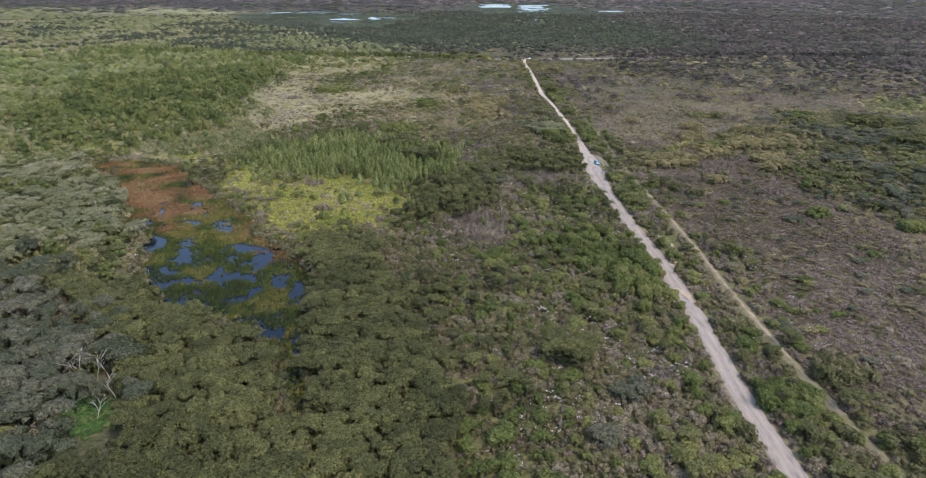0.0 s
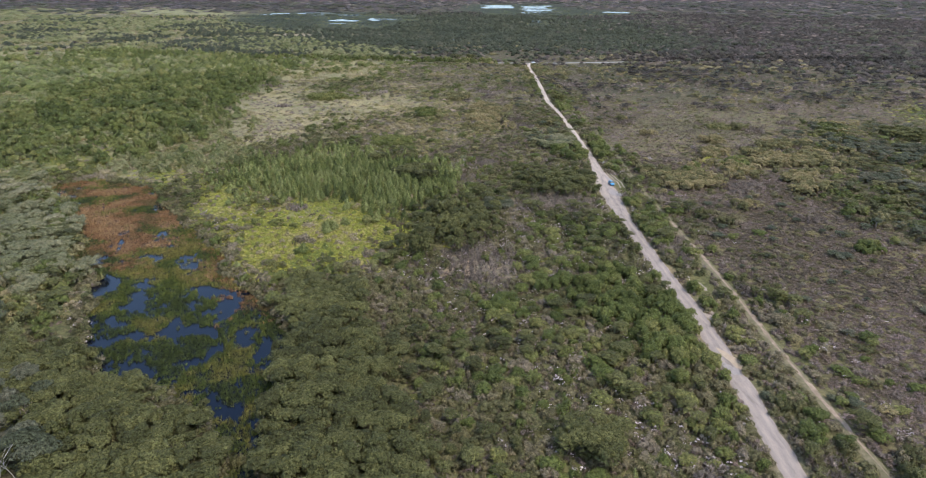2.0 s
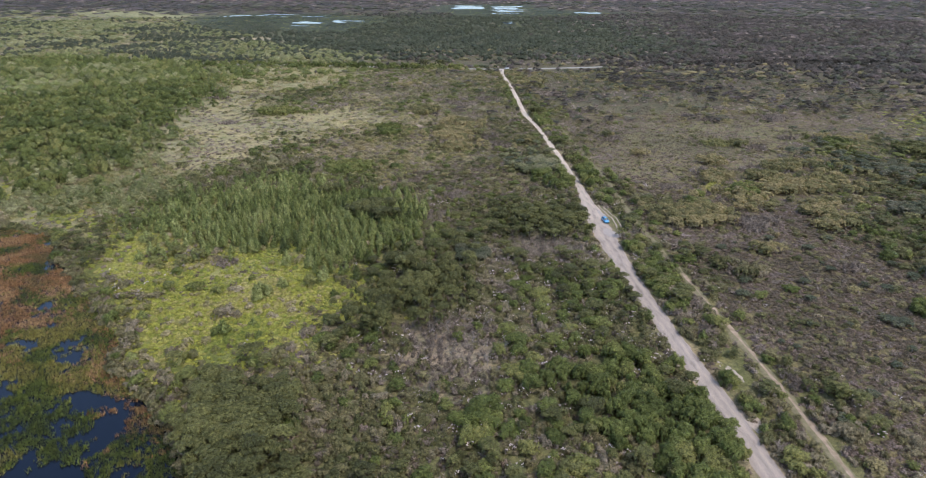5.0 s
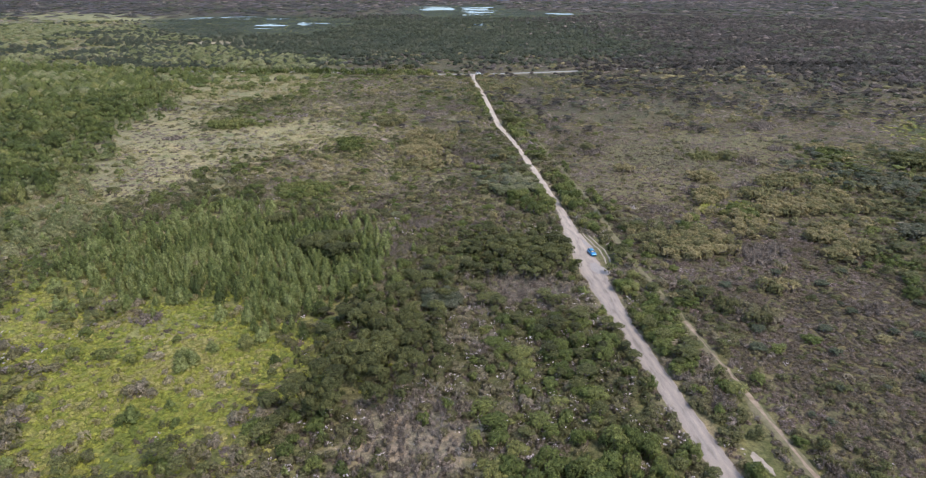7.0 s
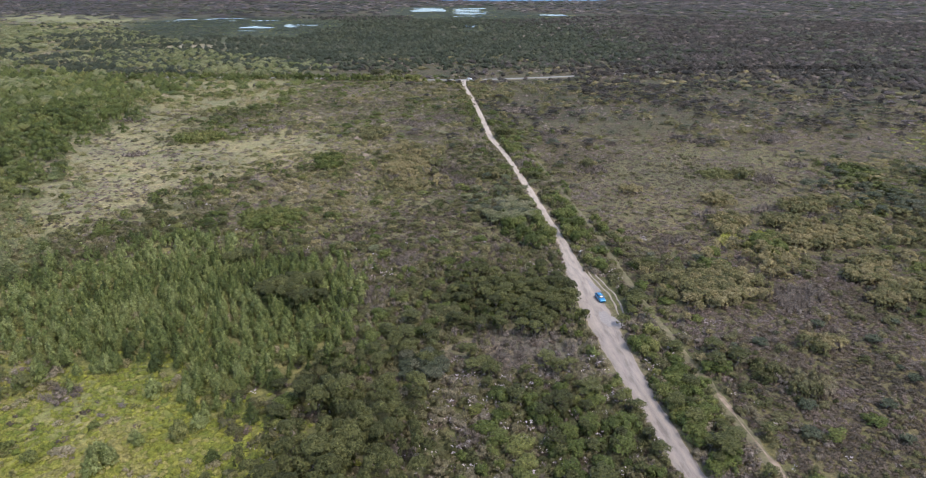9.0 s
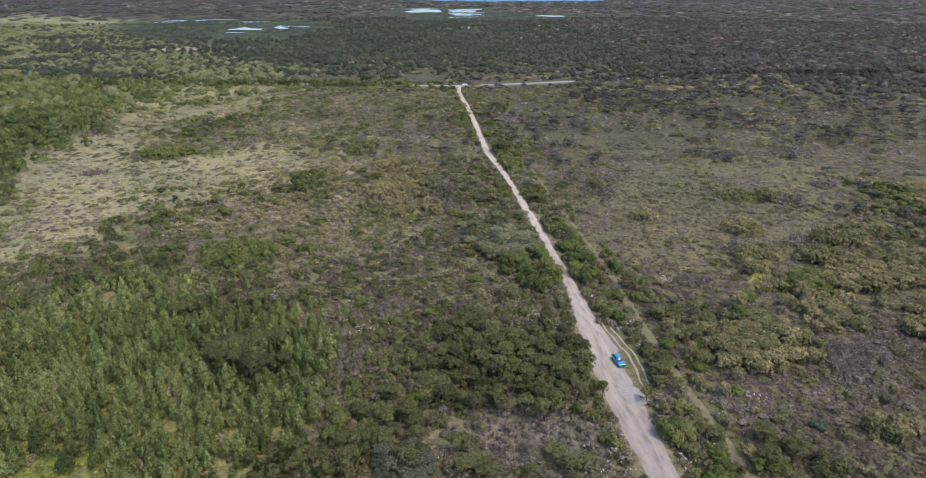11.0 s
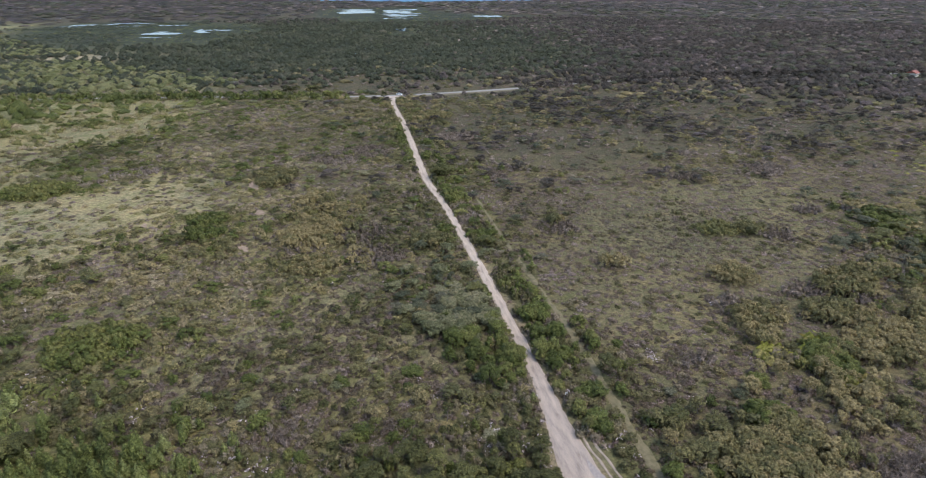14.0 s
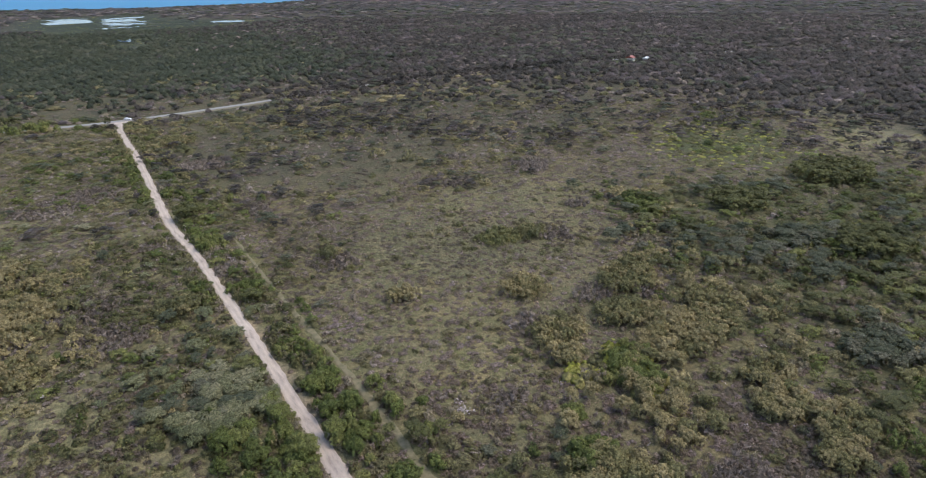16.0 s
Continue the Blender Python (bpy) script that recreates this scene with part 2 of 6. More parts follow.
def leaf_material(name, stops, spread=0.14, trans=0.34, rough=0.65, grain=4.2, crisp=0.8, gaps=0.46):
    m, nt, p, out = nodes_of(name)
    warm = [(q, (c[0] * 1.09, c[1] * 0.955, c[2] * 1.12)) for q, c in stops]
    at = nt.nodes.new("ShaderNodeAttribute")
    at.attribute_name = "tint"
    base = ramp(nt, warm)
    shift = nt.nodes.new("ShaderNodeMath")
    nt.links.new(at.outputs["Fac"], shift.inputs[0])
    nt.links.new(maprange(nt, noise_at(nt, 0.035, 3), 0.3, 0.7, -0.25, 0.25), shift.inputs[1])
    nt.links.new(shift.outputs[0], base.inputs[0])
    geo = nt.nodes.new("ShaderNodeNewGeometry")
    val = maprange(nt, geo.outputs["Random Per Island"], 0, 1, 1 - spread, 1 + spread)
    # Colour noise paints shaded gaps between leaves and lighter tufts.
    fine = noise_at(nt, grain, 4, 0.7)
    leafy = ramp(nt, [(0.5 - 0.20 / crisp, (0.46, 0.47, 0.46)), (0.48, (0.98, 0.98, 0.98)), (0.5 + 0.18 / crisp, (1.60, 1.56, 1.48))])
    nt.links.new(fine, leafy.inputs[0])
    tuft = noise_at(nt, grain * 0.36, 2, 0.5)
    tuft_shade = ramp(nt, [(0.34, (0.72, 0.73, 0.72)), (0.50, (1.0, 1.0, 1.0)), (0.66, (1.28, 1.26, 1.22))])
    nt.links.new(tuft, tuft_shade.inputs[0])
    comb = nt.nodes.new("ShaderNodeCombineColor")
    for k in range(3):
        nt.links.new(val, comb.inputs[k])
    c = mixc(nt, "MULTIPLY", base.outputs[0], comb.outputs[0], 1.0)
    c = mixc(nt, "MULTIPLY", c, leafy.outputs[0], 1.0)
    c = mixc(nt, "MULTIPLY", c, tuft_shade.outputs[0], 1.0)
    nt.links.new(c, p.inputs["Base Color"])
    p.inputs["Roughness"].default_value = rough
    p.inputs["Specular IOR Level"].default_value = 0.2
    bend = nt.nodes.new("ShaderNodeAttribute")
    bend.attribute_name = "bend"
    turn = nt.nodes.new("ShaderNodeVectorTransform")
    turn.vector_type, turn.convert_from, turn.convert_to = "NORMAL", "OBJECT", "WORLD"
    nt.links.new(bend.outputs["Vector"], turn.inputs[0])
    bump = node(nt, "ShaderNodeBump", Strength=0.5, Distance=0.3)
    nt.links.new(fine, bump.inputs["Height"])
    swell = node(nt, "ShaderNodeBump", Strength=0.55, Distance=0.6)
    nt.links.new(tuft, swell.inputs["Height"])
    nt.links.new(turn.outputs[0], swell.inputs["Normal"])
    nt.links.new(swell.outputs[0], bump.inputs["Normal"])
    nt.links.new(bump.outputs[0], p.inputs["Normal"])
    tr = nt.nodes.new("ShaderNodeBsdfTranslucent")
    nt.links.new(c, tr.inputs[0])
    mx = nt.nodes.new("ShaderNodeMixShader")
    mx.inputs[0].default_value = trans
    nt.links.new(p.outputs[0], mx.inputs[1])
    nt.links.new(tr.outputs[0], mx.inputs[2])
    if gaps:  # openings between the leaves
        hole = nt.nodes.new("ShaderNodeMixShader")
        clear = nt.nodes.new("ShaderNodeBsdfTransparent")
        nt.links.new(maprange(nt, noise_at(nt, 3.1, 3, 0.65), gaps - 0.025, gaps + 0.025, 0.0, 1.0), hole.inputs[0])
        nt.links.new(clear.outputs[0], hole.inputs[1])
        nt.links.new(mx.outputs[0], hole.inputs[2])
        nt.links.new(hole.outputs[0], out.inputs[0])
    else:
        nt.links.new(mx.outputs[0], out.inputs[0])
    return m


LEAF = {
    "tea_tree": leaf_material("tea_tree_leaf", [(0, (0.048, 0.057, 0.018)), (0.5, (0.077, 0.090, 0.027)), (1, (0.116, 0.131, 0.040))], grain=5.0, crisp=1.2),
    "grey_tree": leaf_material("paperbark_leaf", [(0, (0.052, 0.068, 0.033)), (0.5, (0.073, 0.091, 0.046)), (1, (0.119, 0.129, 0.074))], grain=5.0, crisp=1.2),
    # Paperbark grey-green with sun on the bank worked into the colour.
    "silver_tree": leaf_material("silver_leaf_lit", [(0, (0.107, 0.130, 0.055)), (0.5, (0.156, 0.176, 0.079)), (1, (0.218, 0.231, 0.120))], grain=5.0, crisp=1.0),
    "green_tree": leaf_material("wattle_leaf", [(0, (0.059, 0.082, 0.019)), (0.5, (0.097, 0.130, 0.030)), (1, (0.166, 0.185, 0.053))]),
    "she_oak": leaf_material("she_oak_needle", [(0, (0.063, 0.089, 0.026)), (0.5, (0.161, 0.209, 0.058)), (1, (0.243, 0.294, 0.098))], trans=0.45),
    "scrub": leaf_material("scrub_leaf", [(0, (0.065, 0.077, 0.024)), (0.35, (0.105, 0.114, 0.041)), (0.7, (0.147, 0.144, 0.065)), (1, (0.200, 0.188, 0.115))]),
    # Khaki scrub, lightened further so the colour holds the western sun.
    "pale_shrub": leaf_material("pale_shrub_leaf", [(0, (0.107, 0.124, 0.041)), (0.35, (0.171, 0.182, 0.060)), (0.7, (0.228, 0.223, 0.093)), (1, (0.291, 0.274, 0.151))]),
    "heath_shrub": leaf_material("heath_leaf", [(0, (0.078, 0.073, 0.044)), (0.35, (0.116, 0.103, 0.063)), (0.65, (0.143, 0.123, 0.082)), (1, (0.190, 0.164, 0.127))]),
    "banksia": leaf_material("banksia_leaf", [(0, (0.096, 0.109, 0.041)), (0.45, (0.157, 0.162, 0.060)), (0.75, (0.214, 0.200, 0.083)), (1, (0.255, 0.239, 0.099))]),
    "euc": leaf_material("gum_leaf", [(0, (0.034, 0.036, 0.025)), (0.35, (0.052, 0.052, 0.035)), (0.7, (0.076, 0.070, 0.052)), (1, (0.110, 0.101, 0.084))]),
    # She-oak green with the western woodland's sunlight put into the colour.
    "casuarina": leaf_material("casuarina_needle_lit", [(0, (0.115, 0.145, 0.050)), (0.5, (0.182, 0.215, 0.080)), (1, (0.257, 0.281, 0.123))], trans=0.45),
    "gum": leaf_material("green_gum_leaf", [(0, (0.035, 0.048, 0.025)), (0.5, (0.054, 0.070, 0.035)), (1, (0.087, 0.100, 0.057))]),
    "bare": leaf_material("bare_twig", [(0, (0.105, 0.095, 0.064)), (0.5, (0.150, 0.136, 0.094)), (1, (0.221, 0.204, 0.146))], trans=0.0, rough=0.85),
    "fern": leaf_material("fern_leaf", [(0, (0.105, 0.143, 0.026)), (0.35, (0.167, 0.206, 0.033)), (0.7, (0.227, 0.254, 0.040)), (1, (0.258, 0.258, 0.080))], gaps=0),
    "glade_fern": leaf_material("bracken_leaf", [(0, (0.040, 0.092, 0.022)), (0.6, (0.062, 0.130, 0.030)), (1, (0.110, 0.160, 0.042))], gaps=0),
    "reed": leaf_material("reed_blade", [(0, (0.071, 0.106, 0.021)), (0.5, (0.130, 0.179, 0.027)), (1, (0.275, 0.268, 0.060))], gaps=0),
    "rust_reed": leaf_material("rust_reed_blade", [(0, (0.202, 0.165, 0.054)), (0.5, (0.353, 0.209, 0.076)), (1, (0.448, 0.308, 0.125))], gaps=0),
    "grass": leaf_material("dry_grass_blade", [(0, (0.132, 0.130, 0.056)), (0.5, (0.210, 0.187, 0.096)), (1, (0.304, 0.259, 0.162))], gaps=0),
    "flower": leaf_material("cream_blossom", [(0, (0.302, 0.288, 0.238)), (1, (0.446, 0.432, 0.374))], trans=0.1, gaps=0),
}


def bark_material(name, dark, light):
    m, nt, p, out = nodes_of(name)
    r = ramp(nt, [(0.35, dark), (0.65, light)])
    nt.links.new(noise_at(nt, 3.0, 6, 0.6, (1, 1, 0.25)), r.inputs[0])
    nt.links.new(r.outputs[0], p.inputs["Base Color"])
    p.inputs["Roughness"].default_value = 0.9
    return m


BARK = bark_material("bark", (0.07, 0.055, 0.042), (0.18, 0.15, 0.125))
GREY_BARK = bark_material("grey_bark", (0.15, 0.13, 0.115), (0.30, 0.27, 0.245))
PALE_BARK = bark_material("pale_bark", (0.26, 0.23, 0.20), (0.55, 0.51, 0.46))


def ground_material():
    """Low matted growth and sand: patches of several metres, hummocks of a metre, and fine litter."""
    m, nt, p, out = nodes_of("ground_soil")
    at = nt.nodes.new("ShaderNodeAttribute")
    at.attribute_name = "soil"
    n1, n2, n3 = noise_at(nt, 0.16, 5, 0.6), noise_at(nt, 0.85, 5, 0.62), noise_at(nt, 4.0, 4, 0.7)
    r1 = ramp(nt, [(0.30, (0.74, 0.82, 0.66)), (0.5, (1.0, 1.0, 1.0)), (0.70, (1.28, 1.16, 1.12))])
    r2 = ramp(nt, [(0.32, (0.52, 0.53, 0.52)), (0.47, (0.88, 0.88, 0.86)), (0.66, (1.34, 1.30, 1.24))])
    r3 = ramp(nt, [(0.32, (0.62, 0.62, 0.62)), (0.68, (1.34, 1.34, 1.32))])
    c = at.outputs["Color"]
    for n, r in ((n1, r1), (n2, r2), (n3, r3)):
        nt.links.new(n, r.inputs[0])
        c = mixc(nt, "MULTIPLY", c, r.outputs[0], 1.0)
    nt.links.new(c, p.inputs["Base Color"])
    p.inputs["Roughness"].default_value = 0.95
    p.inputs["Specular IOR Level"].default_value = 0.1
    b = node(nt, "ShaderNodeBump", Strength=0.9, Distance=0.5)
    nt.links.new(n2, b.inputs["Height"])
    nt.links.new(b.outputs[0], p.inputs["Normal"])
    return m


def track_material():
    m, nt, p, out = nodes_of("track_gravel")
    uv = nt.nodes.new("ShaderNodeAttribute")
    uv.attribute_name = "lane"
    sep = nt.nodes.new("ShaderNodeSeparateColor")
    nt.links.new(uv.outputs["Color"], sep.inputs[0])
    base = mixc(nt, "MIX", (0.262, 0.218, 0.186), (0.395, 0.328, 0.268), sep.outputs[1])
    wear = ramp(nt, [(0.0, (1.05, 1.0, 0.95)), (0.16, (0.95, 0.95, 0.95)), (0.3, (1.14, 1.12, 1.1)), (0.5, (0.9, 0.9, 0.9)), (0.68, (1.14, 1.12, 1.1)), (0.85, (0.92, 0.93, 0.95)), (1.0, (1.05, 1.0, 0.95))])
    nt.links.new(sep.outputs[0], wear.inputs[0])
    c = mixc(nt, "MULTIPLY", base, wear.outputs[0], 0.8)
    r1 = ramp(nt, [(0.32, (0.62, 0.6, 0.6)), (0.46, (0.95, 0.95, 0.95)), (0.68, (1.2, 1.17, 1.12))])
    nt.links.new(noise_at(nt, 0.5, 6, 0.62, (1.6, 0.35, 1)), r1.inputs[0])
    c = mixc(nt, "MULTIPLY", c, r1.outputs[0], 0.85)
    r2 = ramp(nt, [(0.35, (0.8, 0.8, 0.8)), (0.65, (1.15, 1.15, 1.15))])
    fine = noise_at(nt, 9.0, 4, 0.7)
    nt.links.new(fine, r2.inputs[0])
    c = mixc(nt, "MULTIPLY", c, r2.outputs[0], 1.0)
    nt.links.new(c, p.inputs["Base Color"])
    p.inputs["Roughness"].default_value = 0.92
    p.inputs["Specular IOR Level"].default_value = 0.2
    b = node(nt, "ShaderNodeBump", Strength=0.5, Distance=0.04)
    nt.links.new(fine, b.inputs["Height"])
    nt.links.new(b.outputs[0], p.inputs["Normal"])
    return m


def rough_material(name, dark, light, scale=1.5, rough=0.9):
    m, nt, p, out = nodes_of(name)
    r = ramp(nt, [(0.32, dark), (0.68, light)])
    n = noise_at(nt, scale, 6, 0.65)
    nt.links.new(n, r.inputs[0])
    nt.links.new(r.outputs[0], p.inputs["Base Color"])
    p.inputs["Roughness"].default_value = rough
    p.inputs["Specular IOR Level"].default_value = 0.2
    b = node(nt, "ShaderNodeBump", Strength=0.4, Distance=0.05)
    nt.links.new(n, b.inputs["Height"])
    nt.links.new(b.outputs[0], p.inputs["Normal"])
    return m


def water_material(name, colour, rough, wave, gloss=0.5):
    m, nt, p, out = nodes_of(name)
    p.inputs["Base Color"].default_value = (*colour, 1)
    p.inputs["Roughness"].default_value = rough
    p.inputs["IOR"].default_value = 1.33
    p.inputs["Specular IOR Level"].default_value = gloss
    p.inputs["Specular Tint"].default_value = (0.72, 0.86, 1.0, 1)
    b = node(nt, "ShaderNodeBump", Strength=0.15, Distance=wave)
    nt.links.new(noise_at(nt, 0.6 / wave, 3), b.inputs["Height"])
    nt.links.new(b.outputs[0], p.inputs["Normal"])
    return m


def paint_material(name, colour, metal=0.0, rough=0.4, coat=0.0):
    m, nt, p, out = nodes_of(name)
    n = noise_at(nt, 6.0, 4)
    v = ramp(nt, [(0.3, tuple(0.93 * k for k in colour)), (0.7, tuple(min(1.0, 1.05 * k) for k in colour))])
    nt.links.new(n, v.inputs[0])
    nt.links.new(v.outputs[0], p.inputs["Base Color"])
    p.inputs["Metallic"].default_value, p.inputs["Roughness"].default_value = metal, rough
    p.inputs["Coat Weight"].default_value = coat
    return m


SOIL = ground_material()
GRAVEL = track_material()
ASPHALT = rough_material("old_asphalt", (0.190, 0.176, 0.160), (0.270, 0.250, 0.226), 1.2)
PATCH = rough_material("asphalt_shade_patch", (0.215, 0.190, 0.174), (0.310, 0.268, 0.240), 2.0)
SAND = rough_material("bare_sand", (0.225, 0.182, 0.142), (0.350, 0.285, 0.230), 0.9)
MUD = rough_material("pale_mud", (0.300, 0.225, 0.150), (0.385, 0.296, 0.200), 1.2, 0.6)
RED_SAND = rough_material("brown_sand", (0.165, 0.122, 0.082), (0.315, 0.236, 0.172), 0.6)
TURF = rough_material("worn_turf", (0.098, 0.088, 0.046), (0.190, 0.158, 0.094), 0.7)
POND_WATER = water_material("pond_water", (0.002, 0.003, 0.007), 0.06, 0.05)
LAGOON_WATER = water_material("lagoon_water", (0.03, 0.055, 0.085), 0.22, 0.10, 0.3)
SEA_WATER = water_material("sea_water", (0.035, 0.16, 0.27), 0.5, 0.5, 0.2)


# ---------------------------------------------------------------- mesh helpers
def raw_mesh(name, verts, faces_n, k=3):
    """A mesh of faces_n faces with k corners each, corners in order."""
    me = bpy.data.meshes.new(name)
    me.vertices.add(len(verts))
    me.vertices.foreach_set("co", np.ascontiguousarray(verts, np.float32).ravel())
    me.loops.add(faces_n * k)
    me.loops.foreach_set("vertex_index", np.arange(faces_n * k, dtype=np.int32))
    me.polygons.add(faces_n)
    me.polygons.foreach_set("loop_start", np.arange(0, faces_n * k, k, dtype=np.int32))
    me.update(calc_edges=True)
    return me


def grid_mesh(name, X, Y, Z, keep=None):
    """A sheet over arrays of the same shape."""
    r, c = X.shape
    i = np.arange(r * c).reshape(r, c)
    q = np.stack([i[:-1, :-1], i[:-1, 1:], i[1:, 1:], i[1:, :-1]], -1).reshape(-1, 4)
    if keep is not None:
        q = q[keep.ravel()]
    me = bpy.data.meshes.new(name)
    me.vertices.add(r * c)
    me.vertices.foreach_set("co", np.stack([X, Y, Z], -1).astype(np.float32).ravel())
    me.loops.add(len(q) * 4)
    me.loops.foreach_set("vertex_index", q.astype(np.int32).ravel())
    me.polygons.add(len(q))
    me.polygons.foreach_set("loop_start", np.arange(0, len(q) * 4, 4, dtype=np.int32))
    me.polygons.foreach_set("use_smooth", np.ones(len(q), bool))
    me.update(calc_edges=True)
    return me


def colour_attr(me, name, rgb):
    a = me.attributes.new(name, "FLOAT_COLOR", "POINT")
    a.data.foreach_set("color", np.concatenate([rgb, np.ones((len(rgb), 1))], 1).astype(np.float32).ravel())


def part(name, bm, material, parent, label=""):
    me = bpy.data.meshes.new(name)
    bm.to_mesh(me)
    bm.free()
    me.materials.append(material)
    ob = new(name, me)
    ob.parent = parent
    return tagged(ob, label)


# ---------------------------------------------------------------- ground
def spread_lines(lo, hi, step, far_lo, far_hi):
    mid = list(np.arange(lo, hi + 0.01, step))
    s, up = step, [mid[-1]]
    while up[-1] < far_hi:
        s *= 1.09
        up.append(up[-1] + s)
    s, dn = step, [mid[0]]
    while dn[-1] > far_lo:
        s *= 1.09
        dn.append(dn[-1] - s)
    return np.array(dn[:0:-1] + mid + up[1:])


# Soil per zone, with western sunlight and eastern cloud shade put into some colours.
LIT_SOILS = {"scrub": (0.108, 0.106, 0.048), "heath": (0.118, 0.102, 0.056), "open_heath": (0.13, 0.116, 0.064), "thin_scrub": (0.128, 0.114, 0.062), "meadow": (0.232, 0.206, 0.116), "open_scrub": (0.165, 0.147, 0.08), "north_scrub": (0.200, 0.181, 0.097), "dark_scrub": (0.11, 0.104, 0.052), "she_stand": (0.165, 0.154, 0.066), "east_wood": (0.092, 0.088, 0.048), "fern": (0.165, 0.168, 0.042), "pond": (0.030, 0.028, 0.018),
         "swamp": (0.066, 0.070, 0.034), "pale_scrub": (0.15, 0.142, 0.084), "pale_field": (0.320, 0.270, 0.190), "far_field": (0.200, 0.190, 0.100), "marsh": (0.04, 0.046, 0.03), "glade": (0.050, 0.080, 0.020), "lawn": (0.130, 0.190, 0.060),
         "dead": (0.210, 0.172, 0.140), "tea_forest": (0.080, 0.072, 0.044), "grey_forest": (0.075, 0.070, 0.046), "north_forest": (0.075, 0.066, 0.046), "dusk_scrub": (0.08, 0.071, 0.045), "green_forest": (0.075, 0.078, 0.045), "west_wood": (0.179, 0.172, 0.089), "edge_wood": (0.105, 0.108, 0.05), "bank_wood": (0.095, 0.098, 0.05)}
X, Y = np.meshgrid(spread_lines(-190, 230, 2.8, -5200, 5200), spread_lines(60, 470, 2.8, -700, 5200))
me = grid_mesh("ground", X, Y, ground_z(X, Y))
table = np.array([LIT_SOILS.get(n, (0.105, 0.095, 0.052)) for n in NAMES])
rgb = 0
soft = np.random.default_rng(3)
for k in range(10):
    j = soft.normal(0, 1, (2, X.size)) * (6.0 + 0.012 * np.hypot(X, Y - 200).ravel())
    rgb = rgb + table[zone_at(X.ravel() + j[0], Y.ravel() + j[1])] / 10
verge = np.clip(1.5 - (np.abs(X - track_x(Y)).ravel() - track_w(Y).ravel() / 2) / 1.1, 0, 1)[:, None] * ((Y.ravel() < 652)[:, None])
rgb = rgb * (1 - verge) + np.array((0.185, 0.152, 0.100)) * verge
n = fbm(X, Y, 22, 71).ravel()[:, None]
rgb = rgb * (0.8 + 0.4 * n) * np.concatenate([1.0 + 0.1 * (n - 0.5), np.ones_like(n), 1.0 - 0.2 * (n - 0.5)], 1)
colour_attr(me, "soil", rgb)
me.materials.append(SOIL)
tagged(new("ground", me), "sandy heath soil with thin dry grass between the shrubs", "ground", kind="structure")


def strip(name, ys, xs, widths, material, z=0.05, cols=9, lane=None, seed=1, ragged=0.35):
    """A strip that runs north, with an uneven edge and a slight crown."""
    u = np.linspace(-1, 1, cols)
    edge_l = (fbm(ys, ys * 0 + 3, 5, seed) - 0.5) * 2 * ragged + (vnoise(ys, ys * 0, 1.3, seed + 5) - 0.5) * ragged
    edge_r = (fbm(ys, ys * 0 + 9, 5, seed + 9) - 0.5) * 2 * ragged + (vnoise(ys, ys * 0, 1.3, seed + 7) - 0.5) * ragged
    half = widths[:, None] / 2 + np.where(u[None] < 0, edge_l[:, None], edge_r[:, None])
    X = xs[:, None] + u[None] * half
    Y = np.repeat(ys[:, None], cols, 1)
    Z = z + 0.10 * (1 - u[None] ** 2) + (vnoise(X, Y, 2.5, seed) - 0.5) * 0.05 - 0.09 * (np.abs(u[None]) > 0.99)
    me = grid_mesh(name, X, Y, Z)
    if lane is not None:
        L = np.repeat(lane[:, None], cols, 1)
        U = np.repeat((u[None] + 1) / 2, len(ys), 0)
        colour_attr(me, "lane", np.stack([U.ravel(), L.ravel(), L.ravel() * 0], 1))
    me.materials.append(material)
    return new(name, me)


ys = np.arange(-60, 658.1, 1.0)
tagged(strip("dirt_track", ys, track_x(ys), track_w(ys), GRAVEL, lane=np.clip((ys - 255) / 110, 0, 1)), "pale worn gravel track running dead straight through the heath", "track", kind="structure")
ys = np.arange(-60, 440, 1.0)
tagged(strip("grassy_path", ys, along(PATH2, ys), np.interp(ys, [0, 200, 320, 438], [2.8, 2.9, 2.1, 1.0]), TURF, z=0.02, seed=21, ragged=0.6), "narrow grassy path beside the gravel track", "path", kind="structure")

ys = np.arange(100, 236, 0.8)
tagged(strip("sandy_rut", ys, along(PATH2, ys) + 0.3, 0.3 + 1.5 * np.clip((fbm(ys, ys * 0, 11, 5) - 0.36) * 5, 0, 1) + 0.9 * np.exp(-((ys - 188) / 22) ** 2), RED_SAND, z=0.10, cols=3, seed=31, ragged=0.15), "brown sand worn bare along the grassy path", "rut", kind="structure")


